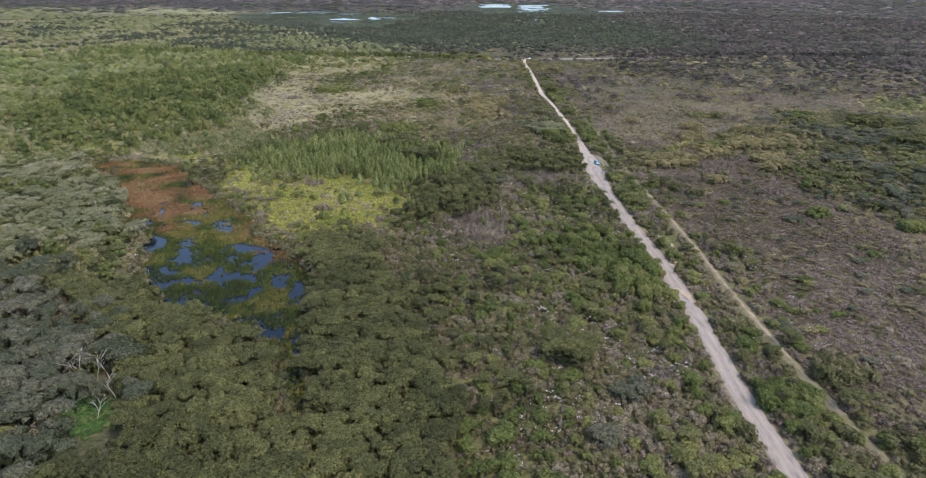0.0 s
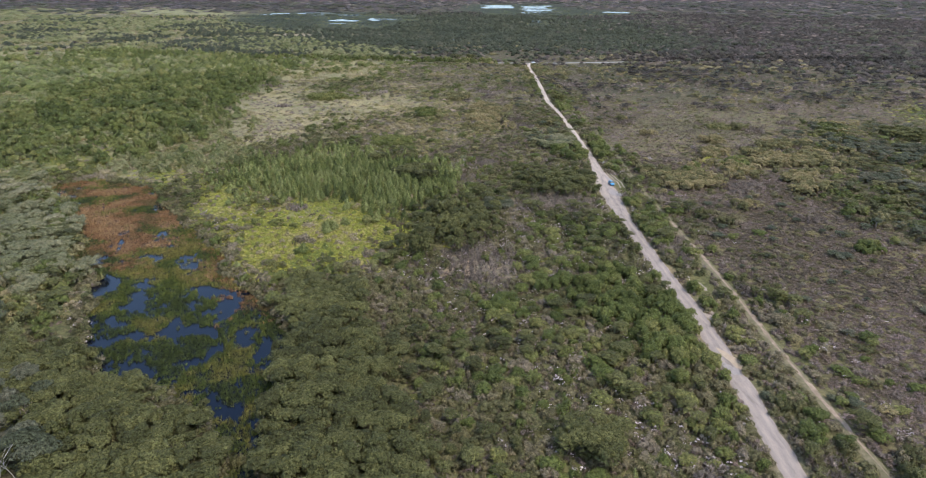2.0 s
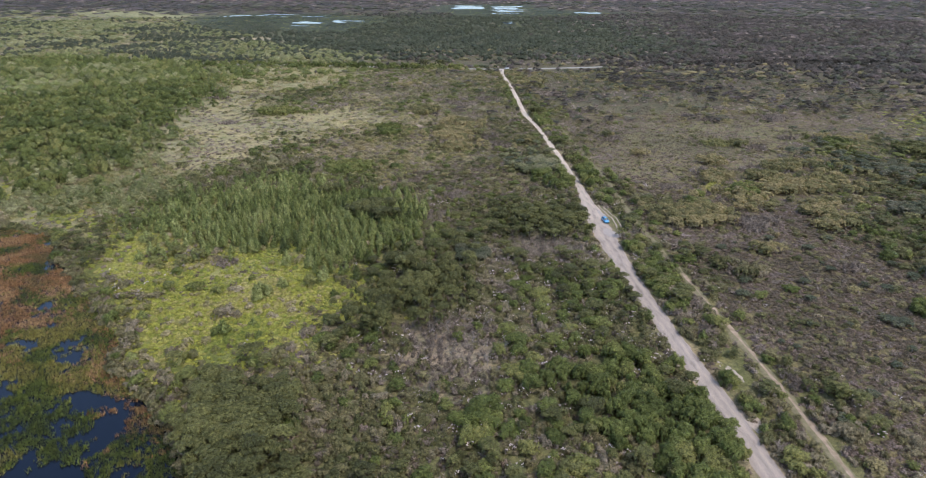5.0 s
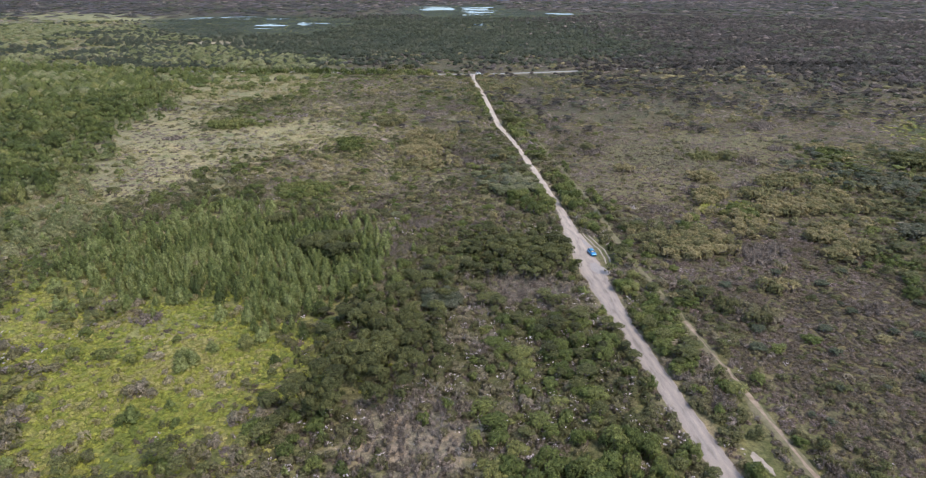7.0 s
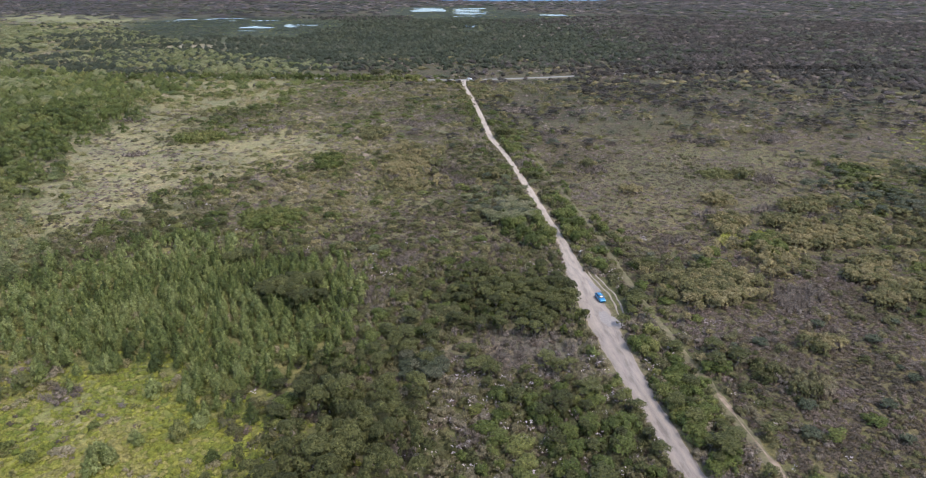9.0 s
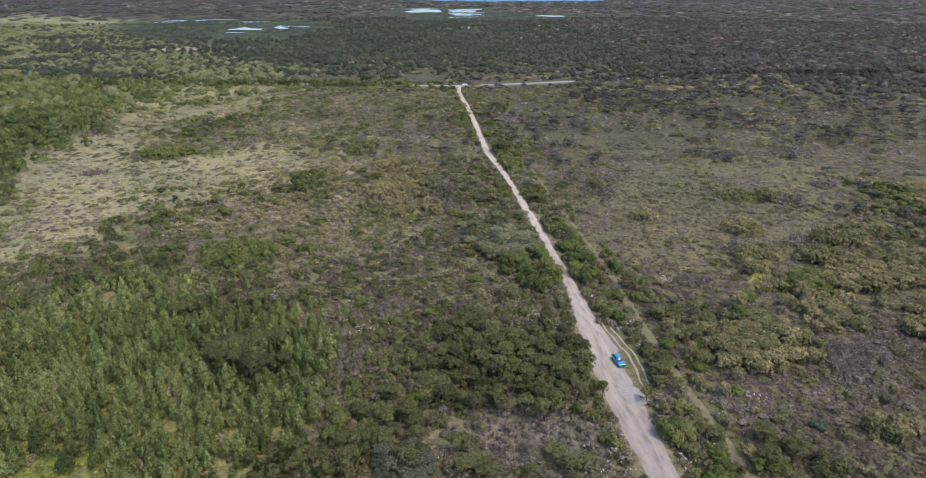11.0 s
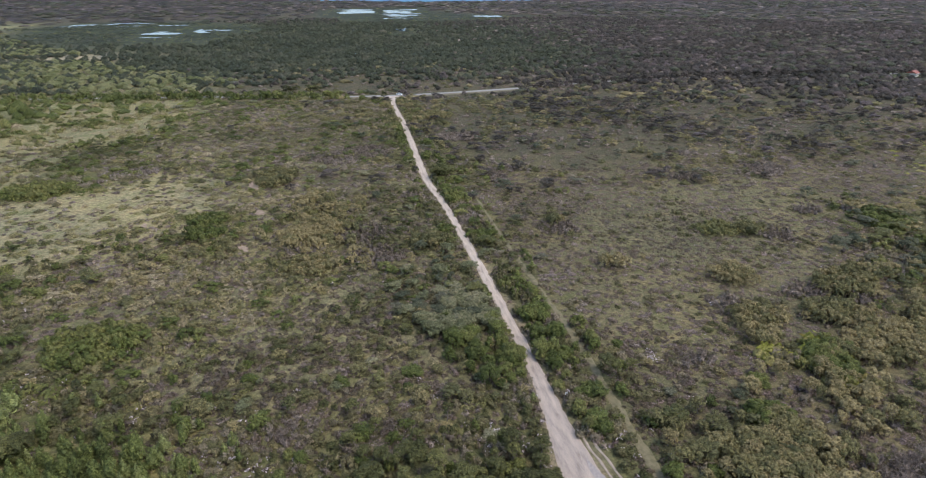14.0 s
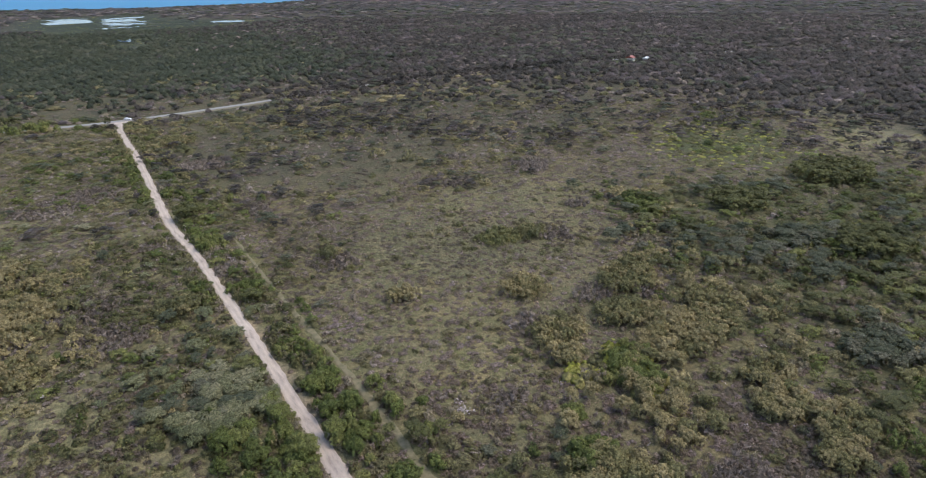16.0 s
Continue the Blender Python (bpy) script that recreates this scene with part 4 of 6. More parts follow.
# zone: layers of (species, spacing, share kept, radius from, to, height from, to, clump size or 0)
GROWTH = {
    "heath": [("heath_shrub", 1.4, 0.9, 0.65, 1.3, 0.32, 0.75, 0), ("scrub", 3.8, 0.38, 0.8, 1.5, 0.7, 1.2, 14), ("scrub", 8.0, 0.28, 1.4, 2.2, 1.0, 1.6, 0), ("grey_tree", 8.0, 0.25, 1.0, 1.8, 1.1, 1.9, 0), ("banksia", 9.0, 0.25, 1.1, 1.8, 1.3, 2.0, 0), ("bare", 3.0, 0.36, 0.8, 1.5, 0.7, 1.3, 14), ("bare", 7.0, 0.3, 1.3, 2.0, 1.2, 1.8, 0), ("green_tree", 8.0, 0.14, 1.2, 2.0, 1.3, 2.2, 40), ("flower", 7.0, 0.28, 0.5, 0.9, 0.9, 1.3, 30), ("grass", 1.5, 0.5, 0.5, 0.9, 0.25, 0.5, 0)],
    "scrub": [("scrub", 2.0, 0.9, 0.9, 1.8, 0.9, 2.3, 0), ("green_tree", 4.0, 0.46, 1.3, 2.3, 1.8, 3.4, 18), ("bare", 3.2, 0.32, 0.9, 1.7, 1.3, 2.4, 12), ("flower", 3.0, 0.30, 0.6, 1.1, 1.5, 2.2, 24), ("tea_tree", 5.0, 0.35, 1.4, 2.2, 2.8, 4.5, 22), ("she_oak", 9.0, 0.25, 0.9, 1.4, 2.5, 4.0, 40), ("heath_shrub", 1.9, 0.55, 0.7, 1.2, 0.5, 1.0, 0), ("grass", 1.7, 0.45, 0.5, 0.9, 0.3, 0.6, 0)],
    "thin_scrub": [("scrub", 2.2, 0.62, 0.9, 1.8, 0.9, 1.8, 18), ("pale_shrub", 3.6, 0.5, 0.8, 1.4, 0.7, 1.3, 0), ("heath_shrub", 1.5, 0.88, 0.6, 1.2, 0.4, 0.8, 0), ("bare", 2.5, 0.46, 0.9, 1.6, 0.9, 1.8, 18), ("green_tree", 5.0, 0.32, 1.3, 2.2, 1.5, 2.6, 28), ("banksia", 5.0, 0.28, 1.5, 2.2, 1.8, 2.8, 30), ("silver_tree", 6.5, 0.3, 1.0, 1.8, 1.2, 2.0, 0), ("grass", 1.5, 0.45, 0.5, 0.9, 0.25, 0.5, 8), ("flower", 6.0, 0.3, 0.5, 0.9, 1.2, 1.8, 30)],
    "tea_forest": [("tea_tree", 1.95, 0.97, 1.25, 2.1, 4.6, 6.2, 0), ("scrub", 2.2, 0.85, 1.4, 2.0, 3.0, 3.9, 0), ("bare", 7.0, 0.25, 1.2, 1.8, 4.8, 6.0, 0)],
    "big_dark": [("tea_tree", 2.3, 0.95, 1.3, 2.1, 5.6, 8.0, 0)],
    "grey_forest": [("grey_tree", 3.3, 0.95, 1.9, 3.0, 5.5, 8.0, 0), ("green_tree", 7.0, 0.3, 1.6, 2.6, 4.0, 6.0, 30), ("scrub", 2.8, 0.7, 1.3, 2.0, 2.8, 4.0, 0)],
    "she_stand": [("she_oak", 2.15, 0.92, 0.95, 1.6, 3.2, 6.4, 0), ("green_tree", 4.5, 0.3, 1.2, 2.0, 2.0, 3.4, 0), ("pale_shrub", 3.2, 0.5, 0.9, 1.6, 1.0, 2.0, 0)],
    "west_wood": [("casuarina", 3.0, 0.5, 1.6, 2.5, 3.0, 4.8, 55), ("pale_shrub", 2.8, 0.75, 1.1, 2.0, 1.0, 2.2, 0), ("green_tree", 5.0, 0.32, 1.8, 2.8, 3.0, 5.0, 34), ("she_oak", 4.0, 0.3, 1.6, 2.6, 3.2, 5.0, 70), ("grass", 2.2, 0.5, 0.8, 1.2, 0.3, 0.5, 0)],
    "edge_wood": [("green_tree", 2.8, 0.75, 1.7, 2.7, 4.0, 6.6, 0), ("casuarina", 4.2, 0.45, 1.7, 2.6, 4.0, 6.4, 26), ("she_oak", 5.0, 0.35, 1.6, 2.4, 4.4, 6.6, 40), ("pale_shrub", 4.0, 0.5, 1.0, 1.8, 1.2, 2.2, 0)],
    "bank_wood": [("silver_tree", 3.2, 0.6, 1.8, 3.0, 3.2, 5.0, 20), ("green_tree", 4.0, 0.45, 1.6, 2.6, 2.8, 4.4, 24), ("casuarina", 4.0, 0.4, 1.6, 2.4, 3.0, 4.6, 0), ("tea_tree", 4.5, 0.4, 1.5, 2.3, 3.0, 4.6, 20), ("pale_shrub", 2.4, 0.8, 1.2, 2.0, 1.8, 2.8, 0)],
    "pale_scrub": [("casuarina", 4.0, 0.62, 1.6, 2.8, 3.0, 4.6, 50), ("pale_shrub", 3.2, 0.75, 1.4, 2.4, 1.4, 2.4, 0), ("gum", 4.6, 0.4, 1.8, 2.8, 3.0, 4.6, 60), ("bare", 5.0, 0.35, 1.4, 2.2, 1.2, 2.0, 30)],
    "swamp": [("scrub", 2.4, 0.75, 0.9, 1.5, 0.8, 1.6, 0), ("fern", 1.6, 0.4, 0.8, 1.3, 0.4, 0.7, 0), ("green_tree", 5.0, 0.32, 1.2, 2.0, 1.6, 2.8, 26), ("she_oak", 12.0, 0.5, 1.4, 2.2, 3.0, 4.5, 0)],
    "north_scrub": [("pale_shrub", 2.6, 0.8, 1.0, 1.8, 1.0, 2.4, 10), ("green_tree", 4.5, 0.5, 1.5, 2.6, 2.0, 4.0, 24), ("grass", 2.0, 0.4, 0.6, 1.0, 0.3, 0.6, 0)],
    "open_scrub": [("grass", 1.2, 0.7, 0.45, 0.85, 0.2, 0.5, 0), ("heath_shrub", 1.6, 0.8, 0.6, 1.2, 0.4, 0.8, 0), ("pale_shrub", 2.6, 0.55, 0.9, 1.9, 0.9, 1.8, 22), ("scrub", 2.8, 0.5, 0.9, 1.6, 0.8, 1.6, 14), ("bare", 2.9, 0.46, 0.8, 1.6, 0.8, 1.5, 16), ("green_tree", 5.0, 0.36, 1.3, 2.2, 1.5, 2.6, 26), ("banksia", 6.0, 0.25, 1.4, 2.1, 1.6, 2.4, 30)],
    "open_heath": [("grass", 1.0, 0.9, 0.5, 0.9, 0.2, 0.5, 0), ("heath_shrub", 1.6, 0.78, 0.6, 1.2, 0.35, 0.7, 0), ("scrub", 3.4, 0.4, 0.8, 1.5, 0.7, 1.3, 16), ("bare", 5.0, 0.3, 0.8, 1.5, 0.7, 1.2, 14), ("banksia", 9.0, 0.25, 1.1, 1.7, 1.2, 1.8, 0), ("flower", 9.0, 0.3, 0.5, 0.8, 0.9, 1.2, 0)],
    "meadow": [("grass", 1.05, 0.85, 0.45, 0.85, 0.2, 0.5, 0), ("heath_shrub", 2.0, 0.5, 0.6, 1.2, 0.4, 0.8, 12), ("pale_shrub", 2.6, 0.5, 0.8, 1.5, 0.5, 1.0, 10), ("pale_shrub", 5.0, 0.4, 1.2, 2.1, 1.2, 2.0, 22), ("bare", 3.6, 0.4, 0.8, 1.5, 0.7, 1.2, 14)],
    "dark_scrub": [("green_tree", 2.8, 0.55, 1.3, 2.2, 1.8, 3.2, 24), ("scrub", 2.0, 0.85, 0.9, 1.7, 1.0, 2.0, 0), ("bare", 4.0, 0.35, 0.9, 1.6, 1.1, 1.9, 16), ("tea_tree", 5.0, 0.3, 1.3, 2.0, 2.2, 3.4, 20), ("flower", 5.0, 0.3, 0.6, 1.0, 2.0, 2.6, 0)],
    "fern": [("fern", 1.05, 0.92, 0.6, 1.05, 0.35, 0.8, 0), ("pale_shrub", 4.4, 0.25, 0.7, 1.5, 0.7, 1.8, 22), ("green_tree", 7.0, 0.25, 1.0, 1.8, 1.4, 2.4, 24), ("she_oak", 11.0, 0.3, 0.9, 1.4, 2.0, 3.2, 20)],
    "glade": [("glade_fern", 0.85, 0.95, 0.6, 1.0, 0.5, 1.0, 0)],
    "track_stand": [("tea_tree", 2.1, 0.95, 1.1, 1.9, 3.4, 5.4, 0), ("green_tree", 4.0, 0.4, 1.2, 1.8, 2.6, 4.0, 0)],
    "green_belt": [("green_tree", 2.3, 0.9, 1.3, 2.2, 2.8, 4.6, 0), ("scrub", 3.2, 0.5, 0.9, 1.5, 1.5, 2.6, 0)],
    "grey_belt": [("silver_tree", 3.0, 0.65, 1.3, 2.1, 2.2, 3.4, 0), ("grey_tree", 3.0, 0.65, 1.3, 2.0, 2.2, 3.4, 0), ("scrub", 3.2, 0.5, 0.9, 1.5, 1.4, 2.2, 0)],
    "dead": [("bare", 1.25, 0.8, 0.8, 1.4, 1.4, 2.6, 0), ("scrub", 3.6, 0.35, 0.9, 1.5, 1.0, 2.0, 0)],
    "banksia_wood": [("banksia", 2.5, 0.95, 1.4, 2.2, 2.6, 4.0, 0), ("scrub", 3.2, 0.5, 0.9, 1.5, 0.9, 1.8, 0)],
    "east_wood": [("tea_tree", 4.0, 0.38, 1.4, 2.4, 2.0, 3.6, 18), ("green_tree", 4.0, 0.42, 1.3, 2.2, 1.8, 3.2, 16), ("scrub", 2.6, 0.75, 1.0, 1.8, 1.0, 2.2, 12), ("heath_shrub", 2.0, 0.7, 0.7, 1.2, 0.4, 0.9, 0), ("banksia", 5.0, 0.3, 1.6, 2.6, 2.6, 4.0, 30), ("bare", 5.0, 0.3, 1.0, 1.7, 1.5, 3.0, 0), ("grey_tree", 5.0, 0.4, 1.6, 2.6, 2.5, 4.5, 26)],
    "dusk_scrub": [("banksia", 4.2, 0.34, 1.4, 2.3, 1.8, 3.0, 26), ("grass", 1.8, 0.4, 0.6, 1.0, 0.3, 0.5, 0), ("heath_shrub", 2.0, 0.7, 0.7, 1.2, 0.5, 0.9, 8), ("bare", 3.2, 0.45, 1.0, 1.8, 1.2, 2.2, 20), ("scrub", 3.4, 0.45, 0.9, 1.7, 1.0, 2.0, 16), ("euc", 4.4, 0.46, 1.3, 2.2, 2.0, 3.4, 36), ("grey_tree", 5.5, 0.4, 1.4, 2.3, 2.0, 3.2, 0)],
    "north_forest": [("euc", 4.0, 0.95, 1.8, 2.9, 2.5, 4.0, 0), ("grey_tree", 7.0, 0.4, 1.8, 2.6, 3.2, 4.6, 40), ("bare", 7.0, 0.25, 1.6, 2.4, 2.8, 4.0, 50)],
    "green_forest": [("gum", 4.0, 0.95, 1.8, 2.8, 3.0, 4.4, 0)],
    "marsh": [("gum", 5.0, 0.5, 1.6, 2.4, 0.9, 1.6, 50), ("reed", 2.4, 0.4, 1.2, 2.0, 0.4, 0.8, 0)],
    "far_field": [("pale_shrub", 12.0, 0.3, 1.5, 2.5, 1.0, 2.0, 60)],
    "pale_field": [("grass", 2.0, 0.6, 0.8, 1.2, 0.3, 0.6, 0)],
}
# nearness bands: up to this distance, spacing factor, level
BANDS = [(140, 1.0, 0), (230, 1.2, 1), (430, 1.7, 2), (760, 2.25, 3), (1300, 2.9, 4), (3900, 6.2, 4)]
FINE_ONLY = {"grass": 430, "flower": 430, "fern": 620, "rust_reed": 500, "glade_fern": 620, "heath_shrub": 440}


def nearness(x, y):
    """Distance from the flown stretch, at its height."""
    k = np.clip((x * 35 + y * 231) / (35 ** 2 + 231 ** 2), 0, 1)
    return np.sqrt((x - 35 * k) ** 2 + (y - 231 * k) ** 2 + 80 ** 2)


def shown(x, y):
    """The wedge of land that lies before the flight, with a margin."""
    left = x > -100 - 0.70 * (y - 80)
    right = (x < 102 + 0.84 * (y - 80)) | (y > 228 + 0.33 * (x - 147))
    return left & right & (y > 62) & (y < coast_y(x) - 8)


def clear_of_ways(x, y, r):
    ok = np.abs(x - track_x(y)) > track_w(y) / 2 + 0.05 + r * np.where(y > 120, 0.40, 0.55)
    ok |= y > 655
    ok &= (np.abs(x - along(PATH2, y)) > np.interp(y, [200, 440], [1.1, 0.3]) + r * 0.45) | (y > 440)
    open_side = (x > 40) & (x < 168)
    ok &= np.where(open_side, (np.abs(y - road_y(x)) > 4.6 + r * 0.6) & (np.abs(y - road_y(x) + 5.6) > 2.0 + r * 0.3), np.abs(y - road_y(x)) > 3.2 + r * 0.5)
    ok &= (x - 66.0) ** 2 / 24 + (y - 280) ** 2 / 250 > 1
    ok &= (x - 69.5) ** 2 / 12 + (y - 186) ** 2 / 60 > 1
    ok &= (x - -38.5) ** 2 + ((y - 426.4) / 2) ** 2 > 3
    ok &= (x - -0.9) ** 2 + ((y - 432.5) / 2) ** 2 > 3
    ok &= (x - -3.5) ** 2 + ((y - 398.1) / 2) ** 2 > 3
    ok &= (x - -5.8) ** 2 + ((y - 465.7) / 2) ** 2 > 3
    ok &= (x - 497) ** 2 + (y - 655) ** 2 > 15 ** 2
    return ok


FOUND = {s: [] for s in SPECIES}  # rows: x, y, r, h, level, nearness
boxes = {}
for name, poly in ZONES:
    b = boxes.get(name, (9e9, -9e9, 9e9, -9e9))
    boxes[name] = (min(b[0], min(p[0] for p in poly) - 25), max(b[1], max(p[0] for p in poly) + 25), min(b[2], min(p[1] for p in poly) - 25), max(b[3], max(p[1] for p in poly) + 25))
for name, layers in GROWTH.items():
    b = boxes.get(name, (-400, 460, 40, 720))
    for li, (kind, space, share, r0, r1, h0, h1, clump) in enumerate(layers):
        near = 0
        for far, mult, lod in BANDS:
            if near >= FINE_ONLY.get(kind, 9e9):
                break
            if kind in ("euc", "gum"):
                mult = {3: 1.55, 4: 2.0 if far < 2000 else 6.4}.get(lod, mult)
            s = space * mult
            x0, x1 = max(b[0], -far - 10), min(b[1], far + 45)
            y0, y1 = max(b[2], -far - 10), min(b[3], far + 240)
            if x1 <= x0 or y1 <= y0:
                near = far
                continue
            x, y = np.meshgrid(np.arange(x0, x1, s), np.arange(y0, y1, s))
            x, y = x.ravel(), y.ravel()
            d = nearness(x, y)
            ok = shown(x, y) & (d >= near) & (d < far)
            x, y = x[ok], y[ok]
            x = x + RNG.uniform(-0.48, 0.48, len(x)) * s
            y = y + RNG.uniform(-0.48, 0.48, len(y)) * s
            keep = np.full(len(x), share)
            if clump:
                c = fbm(x, y, clump * max(1, mult * 0.7), 100 + li * 7 + len(name))
                keep = np.clip(share + (c - 0.5) * 4.2 * share, 0, 1)
                if clump >= 20:
                    edge = 0.5 + 0.125 * np.interp(share, [0.1, 0.15, 0.2, 0.3, 0.4, 0.5, 0.6, 0.8], [1.28, 1.04, 0.84, 0.52, 0.25, 0, -0.25, -0.84])
                    keep = 0.03 + 0.9 * np.clip((c - edge) / 0.05 + 0.5, 0, 1)
            j = RNG.normal(0, (7.0 if name in ("meadow", "dark_scrub", "thin_scrub", "edge_wood") else 34.0 if name in ("north_forest", "dusk_scrub", "green_forest") else 7.5 if name == "fern" else 1.0 if name in ("glade", "tea_forest") else 5.0) * mult, (2, len(x)))
            ok = (RNG.uniform(0, 1, len(x)) < keep) & (zone_at(x + j[0], y + j[1]) == CODE[name]) & (zone_at(x, y) != CODE["pond"]) & ((zone_at(x, y) != CODE["marsh"]) | (name == "marsh"))
            if name in ("tea_forest", "grey_forest"):  # the glade opens to the south-east
                ok &= np.all([zone_at(x * f, y * f) != CODE["glade"] for f in (1.03, 1.06, 1.09, 1.12)], 0)
            x, y = x[ok], y[ok]
            u = RNG.uniform(0, 1, len(x))
            u = u ** 1.6
            r = (r0 * 0.85 + (r1 * 1.2 - r0 * 0.85) * u) * mult ** (1.0 if kind in ("euc", "gum", "casuarina") else 0.88)
            h = (h0 + (h1 - h0) * np.clip(u * 0.6 + RNG.uniform(0, 0.4, len(x)), 0, 1)) * mult ** (0.0 if kind in ("scrub", "pale_shrub", "heath_shrub", "fern", "grass") else (0.3 if mult < 5 else 0.0) if kind in ("euc", "gum") else 0.12)
            h = h * (0.80 + 0.40 * fbm(x, y, 11, 61))
            ok = clear_of_ways(x, y, r)
            x, y, r, h = x[ok], y[ok], r[ok], h[ok]
            under = kind == "scrub" and name in ("tea_forest", "grey_forest")
            FOUND[kind].append(np.stack([x, y, r, h, np.full(len(x), min(4, lod + 2) if under else lod), nearness(x, y)], 1))
            near = far

# the land beside and behind the flown wedge, more coarsely
x, y = np.meshgrid(np.arange(-330, 420, 3.8), np.arange(-120, 330, 3.8))
x, y = (x + RNG.uniform(-2, 2, x.shape)).ravel(), (y + RNG.uniform(-2, 2, y.shape)).ravel()
ok = ~shown(x, y) & clear_of_ways(x, y, 2.0 + 0 * x)
x, y = x[ok], y[ok]
z = zone_at(x, y)
for name, kind, r0, h0 in (("heath", "heath_shrub", 1.9, 1.0), ("scrub", "scrub", 2.0, 1.7), ("tea_forest", "tea_tree", 2.6, 5.5), ("grey_forest", "grey_tree", 2.9, 6.0), ("west_wood", "casuarina", 2.8, 5.0), ("east_wood", "green_tree", 2.4, 3.0), ("north_forest", "euc", 3.2, 6.0)):
    k = z == CODE[name]
    u = RNG.uniform(0.75, 1.25, k.sum())
    FOUND[kind].append(np.stack([x[k], y[k], r0 * u, h0 * u, np.full(k.sum(), 3), nearness(x[k], y[k]) + 400], 1))
for cx, cy in ((92.1, 316.6), (129, 306), (95, 236), (70, 262), (88, 262)):
    n = 6
    FOUND["flower"].append(np.stack([cx + RNG.normal(0, 0.9, n), cy + RNG.normal(0, 0.9, n), RNG.uniform(0.5, 0.9, n), RNG.uniform(1.0, 1.4, n), np.zeros(n), np.full(n, 120.0)], 1))

# reeds of the pond: rafts with open water between them; leads of open water: x, y, half width, half length
LEADS = [(-67, 182, 6.6, 9.6), (-57, 170, 6, 10), (-63.6, 165, 7.2, 3.2), (-72.4, 160, 9, 3.6), (-67, 146, 6, 5.5), (-47.5, 161, 3.1, 9), (-84.8, 190.7, 5.6, 3.0), (-86.1, 176.5, 5.5, 3.2), (-118.4, 267.8, 3.7, 5.1),
         (-117, 245, 2.2, 3.3), (-81.7, 207.8, 2.6, 2.2), (-76, 221.5, 2.2, 2.4), (-89.3, 204.9, 3.2, 2.2), (-108, 208, 3.8, 3.1), (-45, 152, 2.0, 8), (-56.8, 138.5, 3.7, 2.7), (-80.1, 157.5, 4.1, 3.1), (-91, 172, 2.4, 5.5), (-44.1, 132.1, 2.0, 2.5), (-101, 189, 1.8, 4.4)]
x, y = np.meshgrid(np.arange(-172, -20, 0.58), np.arange(92, 300, 0.58))
x, y = (x + RNG.uniform(-0.3, 0.3, x.shape)).ravel(), (y + RNG.uniform(-0.3, 0.3, y.shape)).ravel()
pond = in_pond(x, y)
x, y = x[pond], y[pond]
wx, wy = x + (fbm(x, y, 12, 41) - 0.5) * 9, y + (fbm(x, y, 12, 43) - 0.5) * 9
jx, jy = wx + RNG.normal(0, 3.2, len(x)), wy + RNG.normal(0, 3.2, len(x))
rust = inside(jx, jy, RUST[0]) | inside(jx, jy, RUST[1])
rust &= fbm(wx * 0.6, wy, 10, 77) + RNG.normal(0, 0.07, len(x)) > 0.37
rust |= fbm(wx * 0.6, wy, 10, 77) + RNG.normal(0, 0.05, len(x)) - np.clip((235 - y) / 160, 0, 1) > 0.56
raft = fbm(wx, wy * 0.8, 7, 66) * 0.5 + fbm(wx, wy * 0.8, 2.6, 63) * 0.36 + vnoise(x, y, 1.1, 69) * 0.14 + np.clip((y - 195) / 400, -0.02, 0.06)
for cx, cy, rx, ry in LEADS:
    raft -= 0.13 * np.clip(1.25 - ((wx - cx) / rx) ** 2 - ((wy - cy) / ry) ** 2, 0, 1)
edge = np.where(rust, 0.36, 0.43)
ok = RNG.uniform(0, 1, len(x)) < np.clip((raft - edge + 0.012) / 0.03, 0, 0.88)
rr = RNG.uniform(0.45, 0.85, len(x))
rows = np.stack([x, y, rr, RNG.uniform(0.6, 1.3, len(x)), np.where(y < 215, 1, 2), nearness(x, y)], 1)
FOUND["rust_reed"].append(rows[ok & rust])
FOUND["reed"].append(rows[ok & ~rust])

# bushes along the pond's banks
x, y = np.meshgrid(np.arange(-185, -15, 1.5), np.arange(88, 305, 1.5))
x, y = (x + RNG.uniform(-0.7, 0.7, x.shape)).ravel(), (y + RNG.uniform(-0.7, 0.7, y.shape)).ravel()
near_bank = sum(in_pond(x + 3.2 * math.cos(a), y + 3.2 * math.sin(a)) * 1 for a in np.arange(0, 6.2, 0.79)) > 0
ok = near_bank & ~in_pond(x, y) & (RNG.uniform(0, 1, len(x)) < 0.75)
u = RNG.uniform(0, 1, ok.sum())
FOUND["scrub"].append(np.stack([x[ok], y[ok], 0.9 + 0.8 * u, 0.9 + 1.2 * u, np.where(y[ok] < 210, 1, 2), nearness(x[ok], y[ok])], 1))

